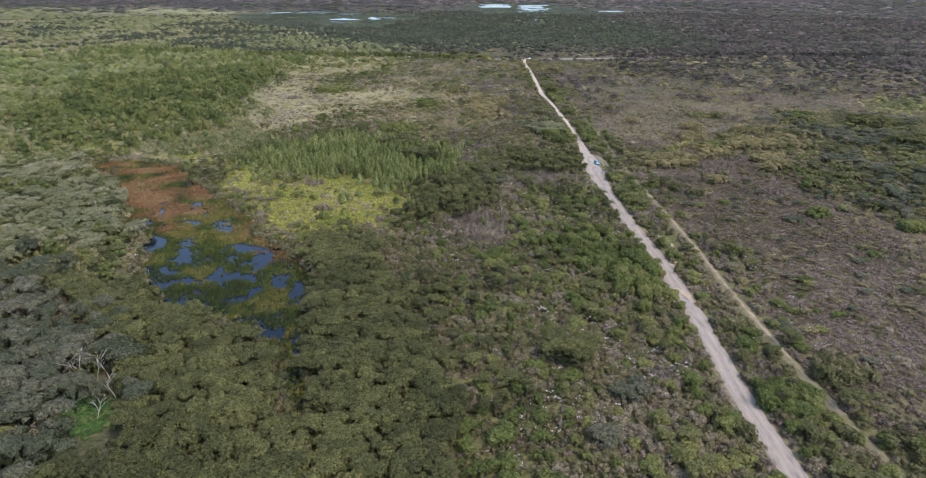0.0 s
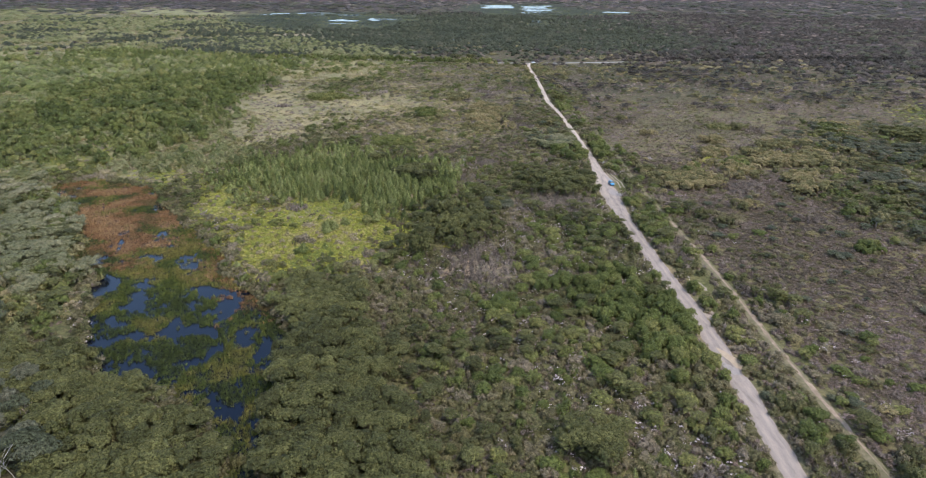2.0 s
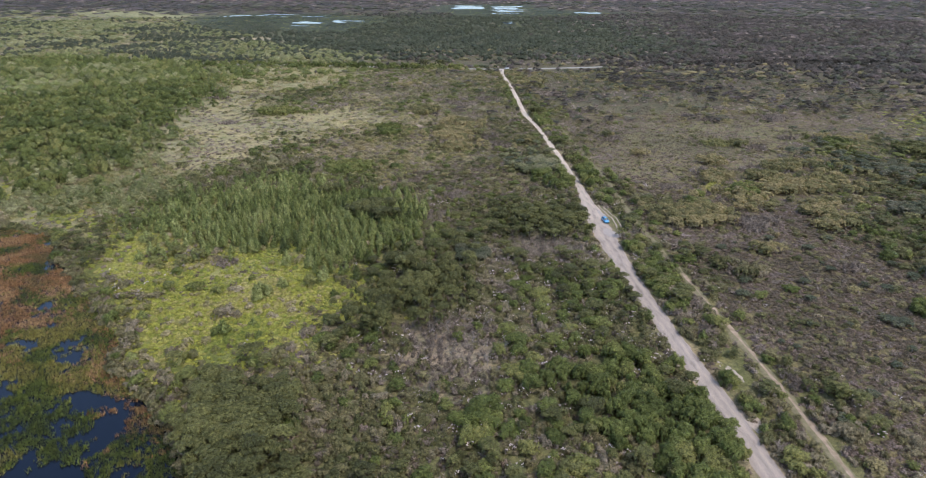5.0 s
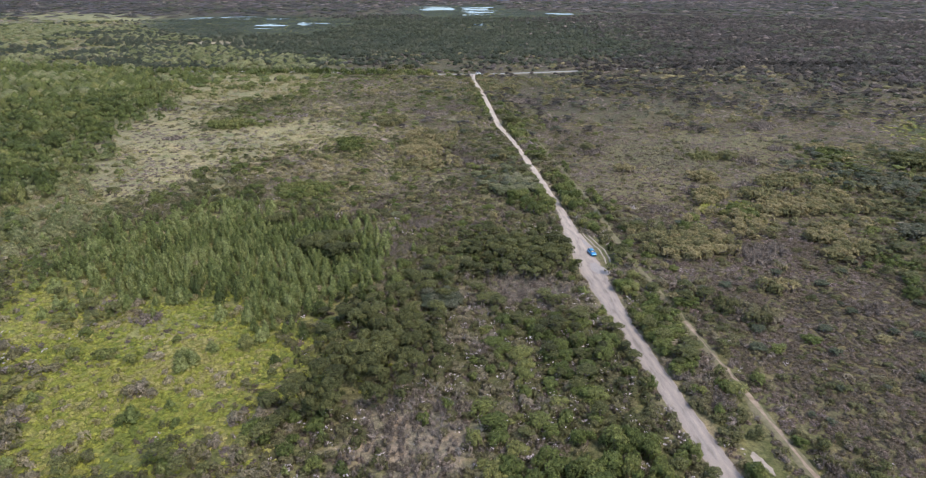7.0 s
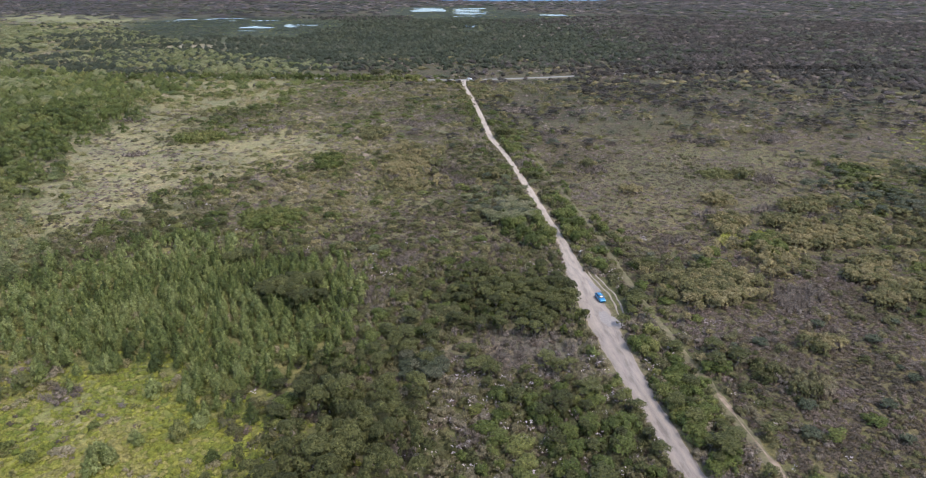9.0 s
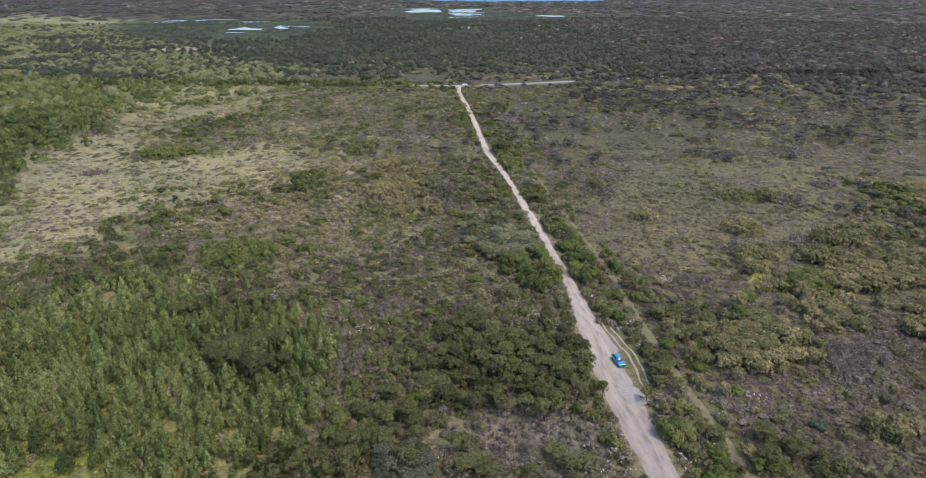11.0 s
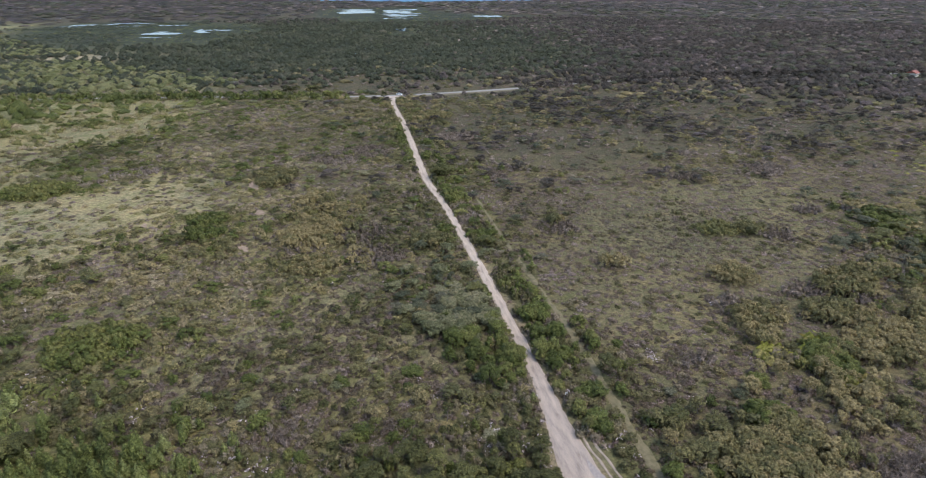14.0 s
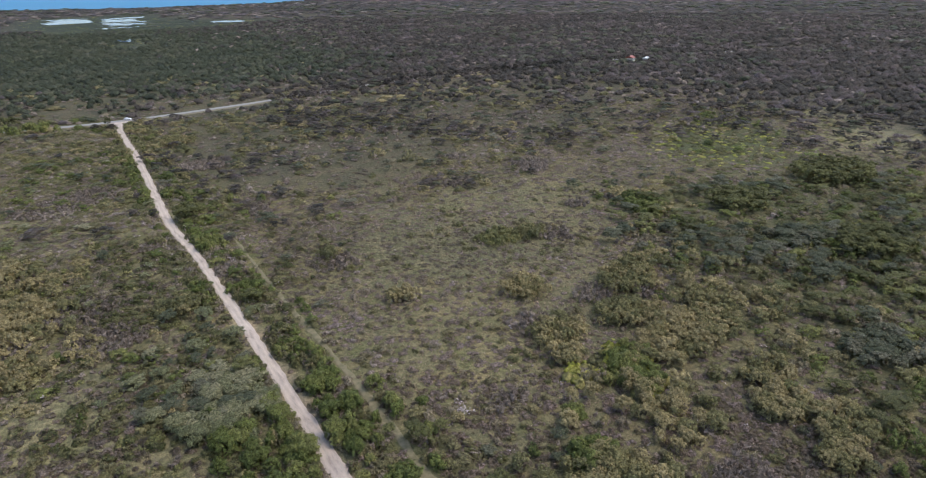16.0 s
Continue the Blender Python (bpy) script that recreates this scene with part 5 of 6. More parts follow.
# the strip between the two tracks, thick with shrubs and small trees
ys = np.arange(62, 640, 1.5)
for dx in np.arange(3.4, 11, 1.6):
    y = ys + RNG.uniform(-0.7, 0.7, len(ys))
    x = track_x(y) + track_w(y) / 2 + dx - 2.4 + RNG.uniform(-0.6, 0.6, len(ys))
    x += np.where((y > 250) & (y < 300), 2.5, 0)
    kindpick = fbm(x, y, 14, 83) + RNG.normal(0, 0.08, len(ys)) - 0.25 * ((y > 194) & (y < 224))
    dens = fbm(x, y, 13, 87)
    ok = (dens > 0.45) & (x < along(PATH2, y) - 1.2)
    lod = np.where(y < 330, 0, np.where(y < 430, 1, 2))
    for kind, lo, hi, r0, r1, h0, h1 in (("bare", 0, 0.51, 0.9, 1.5, 1.2, 2.2), ("scrub", 0.51, 0.65, 0.9, 1.6, 1.2, 2.4), ("green_tree", 0.65, 2, 1.1, 1.9, 1.8, 3.2)):
        k = ok & (kindpick > lo) & (kindpick <= hi)
        u = RNG.uniform(0, 1, k.sum())
        r = r0 + (r1 - r0) * u
        c = clear_of_ways(x[k], y[k], r)
        FOUND[kind].append(np.stack([x[k], y[k], r, h0 + (h1 - h0) * u, lod[k], nearness(x[k], y[k])], 1)[c])

# bushes that lean over the western edge of the track
for dx in (0.7, 2.2, 3.8):
    y = np.arange(296, 645, 1.5) + RNG.uniform(-0.7, 0.7, 233)
    x = track_x(y) - track_w(y) / 2 - dx - RNG.uniform(-0.3, 0.7, 233)
    pick = fbm(x, y, 16, 183) + RNG.normal(0, 0.07, 233)
    ok = fbm(x, y, 15, 187) > 0.44
    for kind, lo, hi, r0, r1, h0, h1 in (("bare", 0, 0.46, 0.9, 1.5, 1.0, 1.9), ("scrub", 0.46, 0.58, 0.9, 1.6, 1.0, 1.9), ("green_tree", 0.58, 2, 1.1, 1.9, 1.4, 2.4)):
        k = ok & (pick > lo) & (pick <= hi)
        u = RNG.uniform(0, 1, k.sum())
        r = r0 + (r1 - r0) * u
        c = clear_of_ways(x[k], y[k], r)
        FOUND[kind].append(np.stack([x[k], y[k], r, h0 + (h1 - h0) * u, np.where(y[k] < 360, 0, np.where(y[k] < 450, 1, 2)), nearness(x[k], y[k])], 1)[c])

# clumps that stand out: x, y, radius
CLUMPS = {}


def clump(kind, *spots):
    CLUMPS.setdefault(kind, []).extend(spots)


clump("tea_tree", (2, 687, 6), (18, 685, 6), (66, 652, 3.5), (27.5, 117.5, 4), (-11.6, 282, 5), (26.1, 121.6, 6.9), (-36.4, 175.4, 8.1), (-32.8, 153.2, 4.7), (70.8, 459.5, 6.1), (-11.5, 291.7, 5.3), (-19, 288.7, 7.2), (-34.7, 310.1, 4.2), (296.8, 353.4, 18.1), (235.7, 354.2, 11.5), (234.6, 307.6, 12.7))
clump("pale_shrub", (150, 381, 8), (160, 379, 6))
clump("she_oak", (-40.9, 229, 2.6), (-37, 233, 2.2))
clump("scrub", (69.8, 455.6, 3.6), (55.5, 145.7, 3.4), (68, 133.4, 3.4), (67.2, 176.8, 1.6), (96, 234.5, 5), (83, 470, 3), (84, 114.2, 6.8), (81.4, 165.1, 3.6), (-47.5, 218.1, 3.6), (90.1, 239.3, 4.6), (121.1, 308.6, 4.5))
clump("bare", (54.6, 437.5, 4.5), (98.6, 397.6, 5.5), (93, 450, 5), (207.5, 436, 9), (-57.5, 496, 10), (80.5, 180, 2.6), (28.6, 93.5, 3), (45, 112.8, 4), (161, 219.6, 10), (160, 328, 6), (143, 270, 7), (110, 249, 4.5), (-140, 526, 8), (69, 201, 3.2), (67, 203.9, 5.3), (60.4, 214.7, 3.3), (-6.6, 107.1, 3.5), (-0, 100.5, 3), (16.5, 108.1, 2.8), (88.2, 141.6, 2.4))
clump("bare", (114.7, 267.2, 6.5), (98.3, 393.1, 7.3), (80, 183, 3.9), (10.1, 223.7, 5.1), (28.6, 191.1, 5.8), (29.2, 165.2, 3.8), (93.9, 234.6, 5), (115.5, 272.7, 7.6), (124, 333.5, 6.7), (70, 216.2, 5.4), (-111.2, 445.1, 6), (15.7, 392.9, 7.5), (37.4, 384.7, 9.9), (24, 225.9, 4), (35.6, 250, 6.1), (6, 210.5, 5.1), (16.8, 206.4, 4.4), (-56.4, 249, 4.3), (4.1, 280.8, 5), (63, 211.4, 5.6))
clump("bare", (125.9, 235.2, 5.1), (34.3, 402.8, 10.7), (41.9, 508.2, 14.3), (105.6, 363, 4.5), (5.6, 287, 6.3), (31, 301, 8.2), (15, 307, 5.6), (165.1, 374.2, 7.2), (121.1, 273.7, 6), (146.8, 334.9, 7.1), (94.2, 457, 5.5), (190.5, 470.9, 6.6), (211.4, 441.8, 9.6), (170.3, 437.5, 6.8), (191.2, 390.4, 5.7), (206.4, 390.5, 5.5), (31.1, 500.2, 14.5), (167.1, 368.5, 3.5), (91.7, 529.5, 13.2), (100.8, 312.7, 4.9))
clump("bare", (74, 316.4, 3))
clump("banksia", (64.6, 584, 2.4), (65.2, 597, 2.6), (65.4, 609, 2.8), (65.6, 621, 2.6), (104.4, 363, 4.5), (2, 466, 8), (158.6, 335, 9), (143, 281, 7), (138.4, 266.6, 6), (296, 355, 16), (145, 323, 8), (103, 286, 7), (141.5, 307, 9), (98.6, 398.6, 4), (95.6, 275.6, 8.1), (108.1, 249, 4.7), (95.5, 281.4, 7.1), (155.9, 308.4, 9.9), (54.1, 391.2, 6.7), (3, 475.3, 9.2))
clump("banksia", (16.6, 379.3, 7.7), (23.7, 271.1, 4.5), (133, 347.1, 7.2), (125.5, 325.6, 7.8), (149.7, 287.8, 6.2), (147, 270.8, 7.2), (120.6, 317.2, 4.7), (158.3, 377.1, 5.8), (165.4, 339.5, 7.8), (19.3, 407.6, 10), (90.1, 580.9, 10.2))
clump("green_tree", (-17, 413, 7), (-89, 474, 13), (70.5, 319, 3.2), (207, 369.5, 7), (11.9, 168, 3.3), (56.5, 150, 2.6), (156, 196, 6), (127, 305.5, 6), (66.5, 104.7, 6.9), (57.2, 147.3, 3.3), (68.5, 182.1, 3.7), (129.7, 209.3, 4.9), (12.9, 172.2, 5.1), (66.2, 252.8, 4.6), (-17.8, 425.9, 7.4), (-31.7, 347.1, 11.4), (72.5, 339.1, 4.2), (127.2, 300.1, 4.4), (209.9, 375.5, 7.5), (130.8, 309.4, 5.7))
clump("green_tree", (213.5, 380.9, 5.5), (108.3, 301.5, 2.6), (103.1, 291.7, 4.5))
clump("fern", (-140, 240, 5), (127.2, 300.1, 5.4), (130.8, 309.4, 6.5), (119, 311, 5))
clump("she_oak", (53, 277.7, 3), (-41.7, 226, 1.6), (-46, 209, 1.8), (61.3, 306.2, 0.5), (42, 280.6, 7.7), (53.1, 283.7, 4.4), (-42, 229.9, 2.4))
clump("grey_tree", (27.7, 92.4, 3.3), (36.2, 106.4, 3.9), (17, 249.1, 6.4), (178.9, 279.7, 9.5), (222.6, 324.5, 9.3))
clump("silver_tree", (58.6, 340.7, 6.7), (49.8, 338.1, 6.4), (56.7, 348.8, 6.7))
clump("flower", (85.4, 123.9, 1.3), (82.1, 116.7, 1.2), (91.7, 314.2, 1.6), (91.1, 315.4, 1.4))
GROWN = {"pale_shrub": (1.2, 2.0, 1.5, 2.4), "silver_tree": (1.3, 2.1, 2.2, 3.4), "grey_tree": (1.4, 2.2, 2.4, 3.8), "flower": (0.6, 1.0, 1.1, 1.5), "fern": (1.3, 2.0, 1.8, 2.6), "tea_tree": (1.5, 2.4, 4.0, 6.0), "scrub": (1.3, 2.2, 1.8, 3.0), "bare": (1.1, 1.8, 1.6, 2.6), "banksia": (1.4, 2.2, 2.4, 3.8), "green_tree": (1.3, 2.2, 2.2, 3.6), "she_oak": (1.1, 1.7, 2.8, 4.2)}
for kind, spots in CLUMPS.items():
    r0, r1, h0, h1 = GROWN[kind]
    for cx, cy, R in spots:
        n = max(1, int((R / (0.62 * (r0 + r1) / 2)) ** 2 * 0.62))
        a, q, u = np.arange(n) * 2.4 + RNG.uniform(0, 6), np.sqrt((np.arange(n) + 0.3) / n) * max(0.1, R - r0 * 0.6), RNG.uniform(0, 1, n)
        x, y = cx + np.cos(a) * q + RNG.normal(0, 0.4, n), cy + np.sin(a) * q * 0.8 + RNG.normal(0, 0.4, n)
        d = nearness(x, y)
        ok = clear_of_ways(x, y, r0 + 0 * x)
        FOUND[kind].append(np.stack([x, y, r0 + (r1 - r0) * u, h0 + (h1 - h0) * u, np.where(d < 150, 0, np.where(d < 260, 1, 2)), d], 1)[ok])

# trees that stand before the sealed road
for x0, x1 in ((-420, 42), (168, 520)):
    for dy in (-5.0, -7.5, -11.0):
        x = np.arange(x0, x1, 2.8)
        x = x + RNG.uniform(-1.2, 1.2, len(x))
        x = x[RNG.uniform(0, 1, len(x)) < 0.66]
        y = road_y(x) + dy + RNG.uniform(-2.2, 0.8, len(x))
        u = RNG.uniform(0, 1, len(x)) ** 1.5
        FOUND["euc" if x0 > 0 else "green_tree"].append(np.stack([x, y, 1.5 + 1.9 * u, 3.0 + 3.0 * u, np.full(len(x), 2), nearness(x, y)], 1))

# ---------------------------------------------------------------- plants: the nearest as things, the rest as joined growth
LABELS = {
    "tea_tree": ("olive-green tea tree with a billowing dense crown", "tree", "thicket of olive tea trees with closed crowns"),
    "grey_tree": ("grey-green paperbark tree with pale twisted limbs", "tree", "stand of grey-green paperbark trees"),
    "silver_tree": ("", "", "grey-green trees along the pond's bank, leaves coloured as if sunlit"),
    "green_tree": ("bright green rounded wattle beside the track", "tree", "rounded green wattles among the heath scrub"),
    "she_oak": ("pointed feathery green she-oak in a close stand", "tree", "close stand of feathery green she-oaks"),
    "scrub": ("olive and grey scrub bush on sandy soil", "bush", "mixed olive and grey scrub bushes"),
    "pale_shrub": ("", "", "khaki-green shrubs on dry ground, leaf colour lightened as if in sun"),
    "heath_shrub": ("low brown-grey heath shrub in thin grass", "shrub", "low brown-grey heath shrubs"),
    "banksia": ("yellow-brown banksia with grey stems under its crown", "tree", "yellow-brown banksia thicket"),
    "bare": ("leafless grey twiggy shrub", "shrub", "leafless grey twiggy shrubs"),
    "euc": ("", "", "dark gum forest that reaches to the coast"),
    "casuarina": ("", "", "casuarina woodland on low rises, sunlight painted into its green"),
    "gum": ("", "", "green gum forest behind the sealed road"),
    "fern": ("", "", "low yellow-green coral fern covering wet ground"),
    "glade_fern": ("", "", "bright green bracken in a small glade"),
    "reed": ("", "", "green reeds in rafts on the pond"),
    "rust_reed": ("", "", "rust-brown reeds at the head of the pond"),
    "grass": ("", "", "dry tufts of grass between the shrubs"),
    "flower": ("", "", "cream blossom heads on the scrub"),
}
PLURAL = {"tea_tree": "tea_trees", "grey_tree": "paperbark_trees", "silver_tree": "silver_trees", "green_tree": "wattle_trees", "she_oak": "she_oaks", "scrub": "scrub_bushes", "pale_shrub": "pale_shrubs", "heath_shrub": "heath_shrubs", "banksia": "banksia_thicket",
          "bare": "bare_shrubs", "euc": "gum_forest", "gum": "green_gum_forest", "casuarina": "casuarina_woodland", "fern": "coral_fern", "glade_fern": "bracken", "reed": "reeds", "rust_reed": "rust_reeds", "grass": "grass_tufts", "flower": "blossoms"}
SINGLE = {"tea_tree": "tea_tree", "grey_tree": "paperbark_tree", "green_tree": "wattle_tree", "she_oak": "she_oak", "scrub": "scrub_bush", "heath_shrub": "heath_shrub", "banksia": "banksia", "bare": "bare_shrub"}
TAKE = {"tea_tree": 200, "grey_tree": 100, "green_tree": 220, "she_oak": 180, "scrub": 280, "heath_shrub": 280, "banksia": 140, "bare": 120}
STEMS = {"tea_tree": (1, 0.10, 4), "grey_tree": (1, 0.13, 5), "green_tree": (1, 0.10, 4), "she_oak": (1, 0.08, 3), "scrub": (3, 0.04, 1), "heath_shrub": (3, 0.03, 1), "banksia": (1, 0.09, 4), "bare": (3, 0.04, 1)}


def limb(bm, a, b, r0, r1, k=5):
    """One tapered limb from a to b."""
    a, b = Vector(a), Vector(b)
    q = (b - a).to_track_quat("Z", "Y")
    lo = [bm.verts.new(a + q @ Vector((math.cos(t) * r0, math.sin(t) * r0, 0))) for t in (i * 2 * math.pi / k for i in range(k))]
    hi = [bm.verts.new(b + q @ Vector((math.cos(t) * r1, math.sin(t) * r1, 0))) for t in (i * 2 * math.pi / k for i in range(k))]
    for i in range(k):
        bm.faces.new((lo[i], lo[(i + 1) % k], hi[(i + 1) % k], hi[i]))


def stem_mesh(kind, seed):
    """Trunk or stems with limbs, in a plant of radius 1 and height 1."""
    rng = random.Random(seed)
    count, thick, limbs = STEMS[kind]
    bm = bmesh.new()
    for s in range(count):
        a = rng.uniform(0, 6.28)
        sp = 0.0 if count == 1 else 0.45
        foot, fork = (0.1 * sp * math.cos(a), 0.1 * sp * math.sin(a), -0.03), (sp * 0.8 * math.cos(a), sp * 0.8 * math.sin(a), 0.42)
        limb(bm, foot, fork, thick, thick * 0.7)
        for i in range(limbs):
            b = a + i * 6.28 / max(1, limbs) + rng.uniform(-0.5, 0.5)
            limb(bm, fork, (fork[0] + 0.4 * math.cos(b), fork[1] + 0.4 * math.sin(b), rng.uniform(0.66, 0.82)), thick * 0.6, thick * 0.2, 4)
    me = bpy.data.meshes.new("stem")
    bm.to_mesh(me)
    bm.free()
    me.materials.append(GREY_BARK if kind in ("grey_tree", "bare") else BARK)
    return me


def bend_attr(me, way):
    a = me.attributes.new("bend", "FLOAT_VECTOR", "POINT")
    a.data.foreach_set("vector", np.ascontiguousarray(way, np.float32).ravel())


def tint_attr(me, values):
    a = me.attributes.new("tint", "FLOAT", "POINT")
    a.data.foreach_set("value", np.ascontiguousarray(values, np.float32))


tally = {}
for kind, blocks in FOUND.items():
    P = np.concatenate(blocks)
    patch = fbm(P[:, 0], P[:, 1], 14, 91) * 0.6 + fbm(P[:, 0], P[:, 1], 48, 97) * 0.4
    tint = np.clip(RNG.normal(0.5, 0.22, len(P)) + (patch - 0.5) * 1.3, 0.02, 0.98)
    if "reed" in kind:  # rafts of one shade
        tint = np.clip(RNG.normal(0.48, 0.07, len(P)) + (fbm(P[:, 0], P[:, 1], 7, 93) - 0.5) * 2.6, 0.02, 0.98)
    single = np.zeros(len(P), bool)
    if kind in SINGLE:
        order = np.argsort(np.abs(P[:, 0] - 56) + 0.25 * np.abs(P[:, 1] - 230) + 1e4 * (P[:, 4] > 0))
        single[order[:TAKE[kind]]] = True
        single &= P[:, 4] == 0
        name = SINGLE[kind]
        crown, stem = [], []
        for v in range(VARIANTS):
            t, lit = SHAPE[kind][0][v]
            me = raw_mesh("crown", t.reshape(-1, 3), len(t))
            bend_attr(me, lit)
            tint_attr(me, np.full(len(t) * 3, (v + 0.5) / VARIANTS))
            me.materials.append(LEAF[kind])
            crown.append(me)
            stem.append(stem_mesh(kind, v + 40))
        woody = kind not in ("scrub", "heath_shrub", "bare")
        for (x, y, r, h, lod, d), tn in zip(P[single], tint[single]):
            v = min(VARIANTS - 1, int(tn * VARIANTS))
            thing = tagged(new(name), LABELS[kind][0], LABELS[kind][1], PLURAL[kind].replace("_", " "))
            thing.matrix_basis = pose(x, y, float(ground_z(np.array([x]), np.array([y]))[0]) - 0.05, 0, 0, RNG.uniform(0, 360)) @ Matrix.Diagonal((r, r, h, 1))
            new("crown" if woody else "foliage", crown[v]).parent = thing
            new("trunk" if woody else "stem", stem[v]).parent = thing
    P, tint = P[~single], tint[~single]
    pieces, tints, bends = [], [], []
    pick = RNG.integers(0, VARIANTS, len(P))
    for lod in range(5):
        for v in range(VARIANTS):
            k = (P[:, 4] == lod) & (pick == v)
            if not k.any():
                continue
            Q, t, lit = P[k], SHAPE[kind][lod][v][0].reshape(-1, 3), SHAPE[kind][lod][v][1].reshape(-1, 3)
            a = RNG.uniform(0, 6.283, len(Q))
            wide = RNG.uniform(0.78, 1.28, len(Q))[:, None]
            ca, sa, r = np.cos(a)[:, None], np.sin(a)[:, None], Q[:, 2][:, None]
            z0 = ground_z(Q[:, 0], Q[:, 1])
            if kind in ("reed", "rust_reed"):
                z0 = np.maximum(z0, -0.55)
            out = np.stack([Q[:, 0][:, None] + (t[:, 0] * ca * wide - t[:, 1] * sa / wide) * r, Q[:, 1][:, None] + (t[:, 0] * sa * wide + t[:, 1] * ca / wide) * r,
                            z0[:, None] - 0.05 + t[:, 2][None] * Q[:, 3][:, None]], -1)
            pieces.append(out.reshape(-1, 3))
            tints.append(np.repeat(tint[k], len(t)))
            flat = (r / Q[:, 3][:, None])
            bends.append(unit(np.stack([lit[:, 0] * ca - lit[:, 1] * sa, lit[:, 0] * sa + lit[:, 1] * ca, lit[:, 2][None] * flat], -1)).reshape(-1, 3))
    if pieces:
        co = np.concatenate(pieces)
        me = raw_mesh(PLURAL[kind], co, len(co) // 3)
        tint_attr(me, np.concatenate(tints))
        bend_attr(me, np.concatenate(bends))
        me.materials.append(LEAF[kind])
        tagged(new(PLURAL[kind], me), LABELS[kind][2], PLURAL[kind].split("_")[-1], kind="stuff")
    tally[kind] = (len(P), int(single.sum()), sum(len(p) for p in pieces) // 3)
print("PLANTS", tally, sum(v[2] for v in tally.values()))

# ---------------------------------------------------------------- marks on the ground
BARE_SPOTS = [(-38.5, 426.4, 1.2, 2.6, 20), (-0.9, 432.5, 1.5, 3.4, 21), (-3.5, 398.1, 1.8, 4.2, 22), (-5.8, 465.7, 2.1, 5, 23)]
blot("sand_patch", 69.0, 186.0, 1.1, 2.6, 0.12, SAND, "bare pale sand between the gravel track and the grassy path", "sand", 0.06, 5)
blot("sand_patch", 65.6, 170.5, 1.3, 5.0, 0.1, SAND, "bare pale sand at the edge of the gravel track", "sand", 0.05, 8)
blot("mud_patch", 63.0, 149.5, 1.1, 4.6, 0.22, MUD, "smooth tan dried puddle on the gravel track", "mud", 0.19, 9)
blot("asphalt_shade_patch", 61.2, 146.0, 1.3, 2.6, 0.3, PATCH, "dark broken asphalt beside the dried puddle", "asphalt", 0.175, 10)
blot("asphalt_shade_patch", 64.2, 266.5, 2.0, 4.6, 0.1, PATCH, "grey broken asphalt left on the gravel track", "asphalt", 0.165, 11)
# Dark strip laid in place of the shadow between track and ruts.
blot("asphalt_shade_patch", 65.9, 285.2, 0.75, 3.3, 0.16, PATCH, "dark strip drawn as shade at the edge of the track", "asphalt", 0.12, 12)

for x, y, rx, ry, seed in BARE_SPOTS:
    blot("sand_patch", x, y, rx, ry, 0.3, RED_SAND, "reddish bare sand between the scrub bushes", "sand", 0.08, seed)


def rut(name, offset, label):
    """A worn wheel line that swings out round the parked car."""
    ys = np.arange(262, 298, 0.6)
    xs = 66.6 + offset + 1.5 * np.exp(-((ys - 279) / 9.0) ** 2) + 0.12 * np.sin(ys * 0.9)
    tagged(strip(name, ys, xs, np.full(len(ys), 0.55), SAND, z=0.06, cols=3, seed=31, ragged=0.12), label, "rut", kind="structure")


rut("wheel_rut", 0.4, "pale sandy wheel rut beside the parked car")
rut("wheel_rut", 1.9, "pale sandy wheel rut on the outer verge")

# ---------------------------------------------------------------- cars
GLASS = paint_material("dark_glass", (0.02, 0.025, 0.03), 0.0, 0.06)
RUBBER = paint_material("tyre_rubber", (0.02, 0.02, 0.02), 0.0, 0.85)
ALLOY = paint_material("alloy", (0.45, 0.46, 0.48), 0.9, 0.35)
BLUE = paint_material("blue_car_paint", (0.008, 0.190, 0.385), 0.25, 0.28, 1.0)
WHITE = paint_material("white_car_paint", (0.78, 0.78, 0.76), 0.0, 0.3, 1.0)
LAMP = paint_material("lamp_glass", (0.75, 0.77, 0.80), 0.2, 0.12)
RED_LAMP = paint_material("red_lamp", (0.35, 0.015, 0.012), 0.0, 0.2)
TRIM = paint_material("black_trim", (0.015, 0.015, 0.016), 0.0, 0.55)


def loft(bm, rings, cap=True):
    """Joins rings of points, each with the same count, into a skin."""
    vs = [[bm.verts.new(p) for p in ring] for ring in rings]
    k = len(vs[0])
    for a, b in zip(vs, vs[1:]):
        for i in range(k):
            bm.faces.new((a[i], a[(i + 1) % k], b[(i + 1) % k], b[i]))
    if cap:
        bm.faces.new(vs[0][::-1])
        bm.faces.new(vs[-1])
    bmesh.ops.recalc_face_normals(bm, faces=bm.faces)


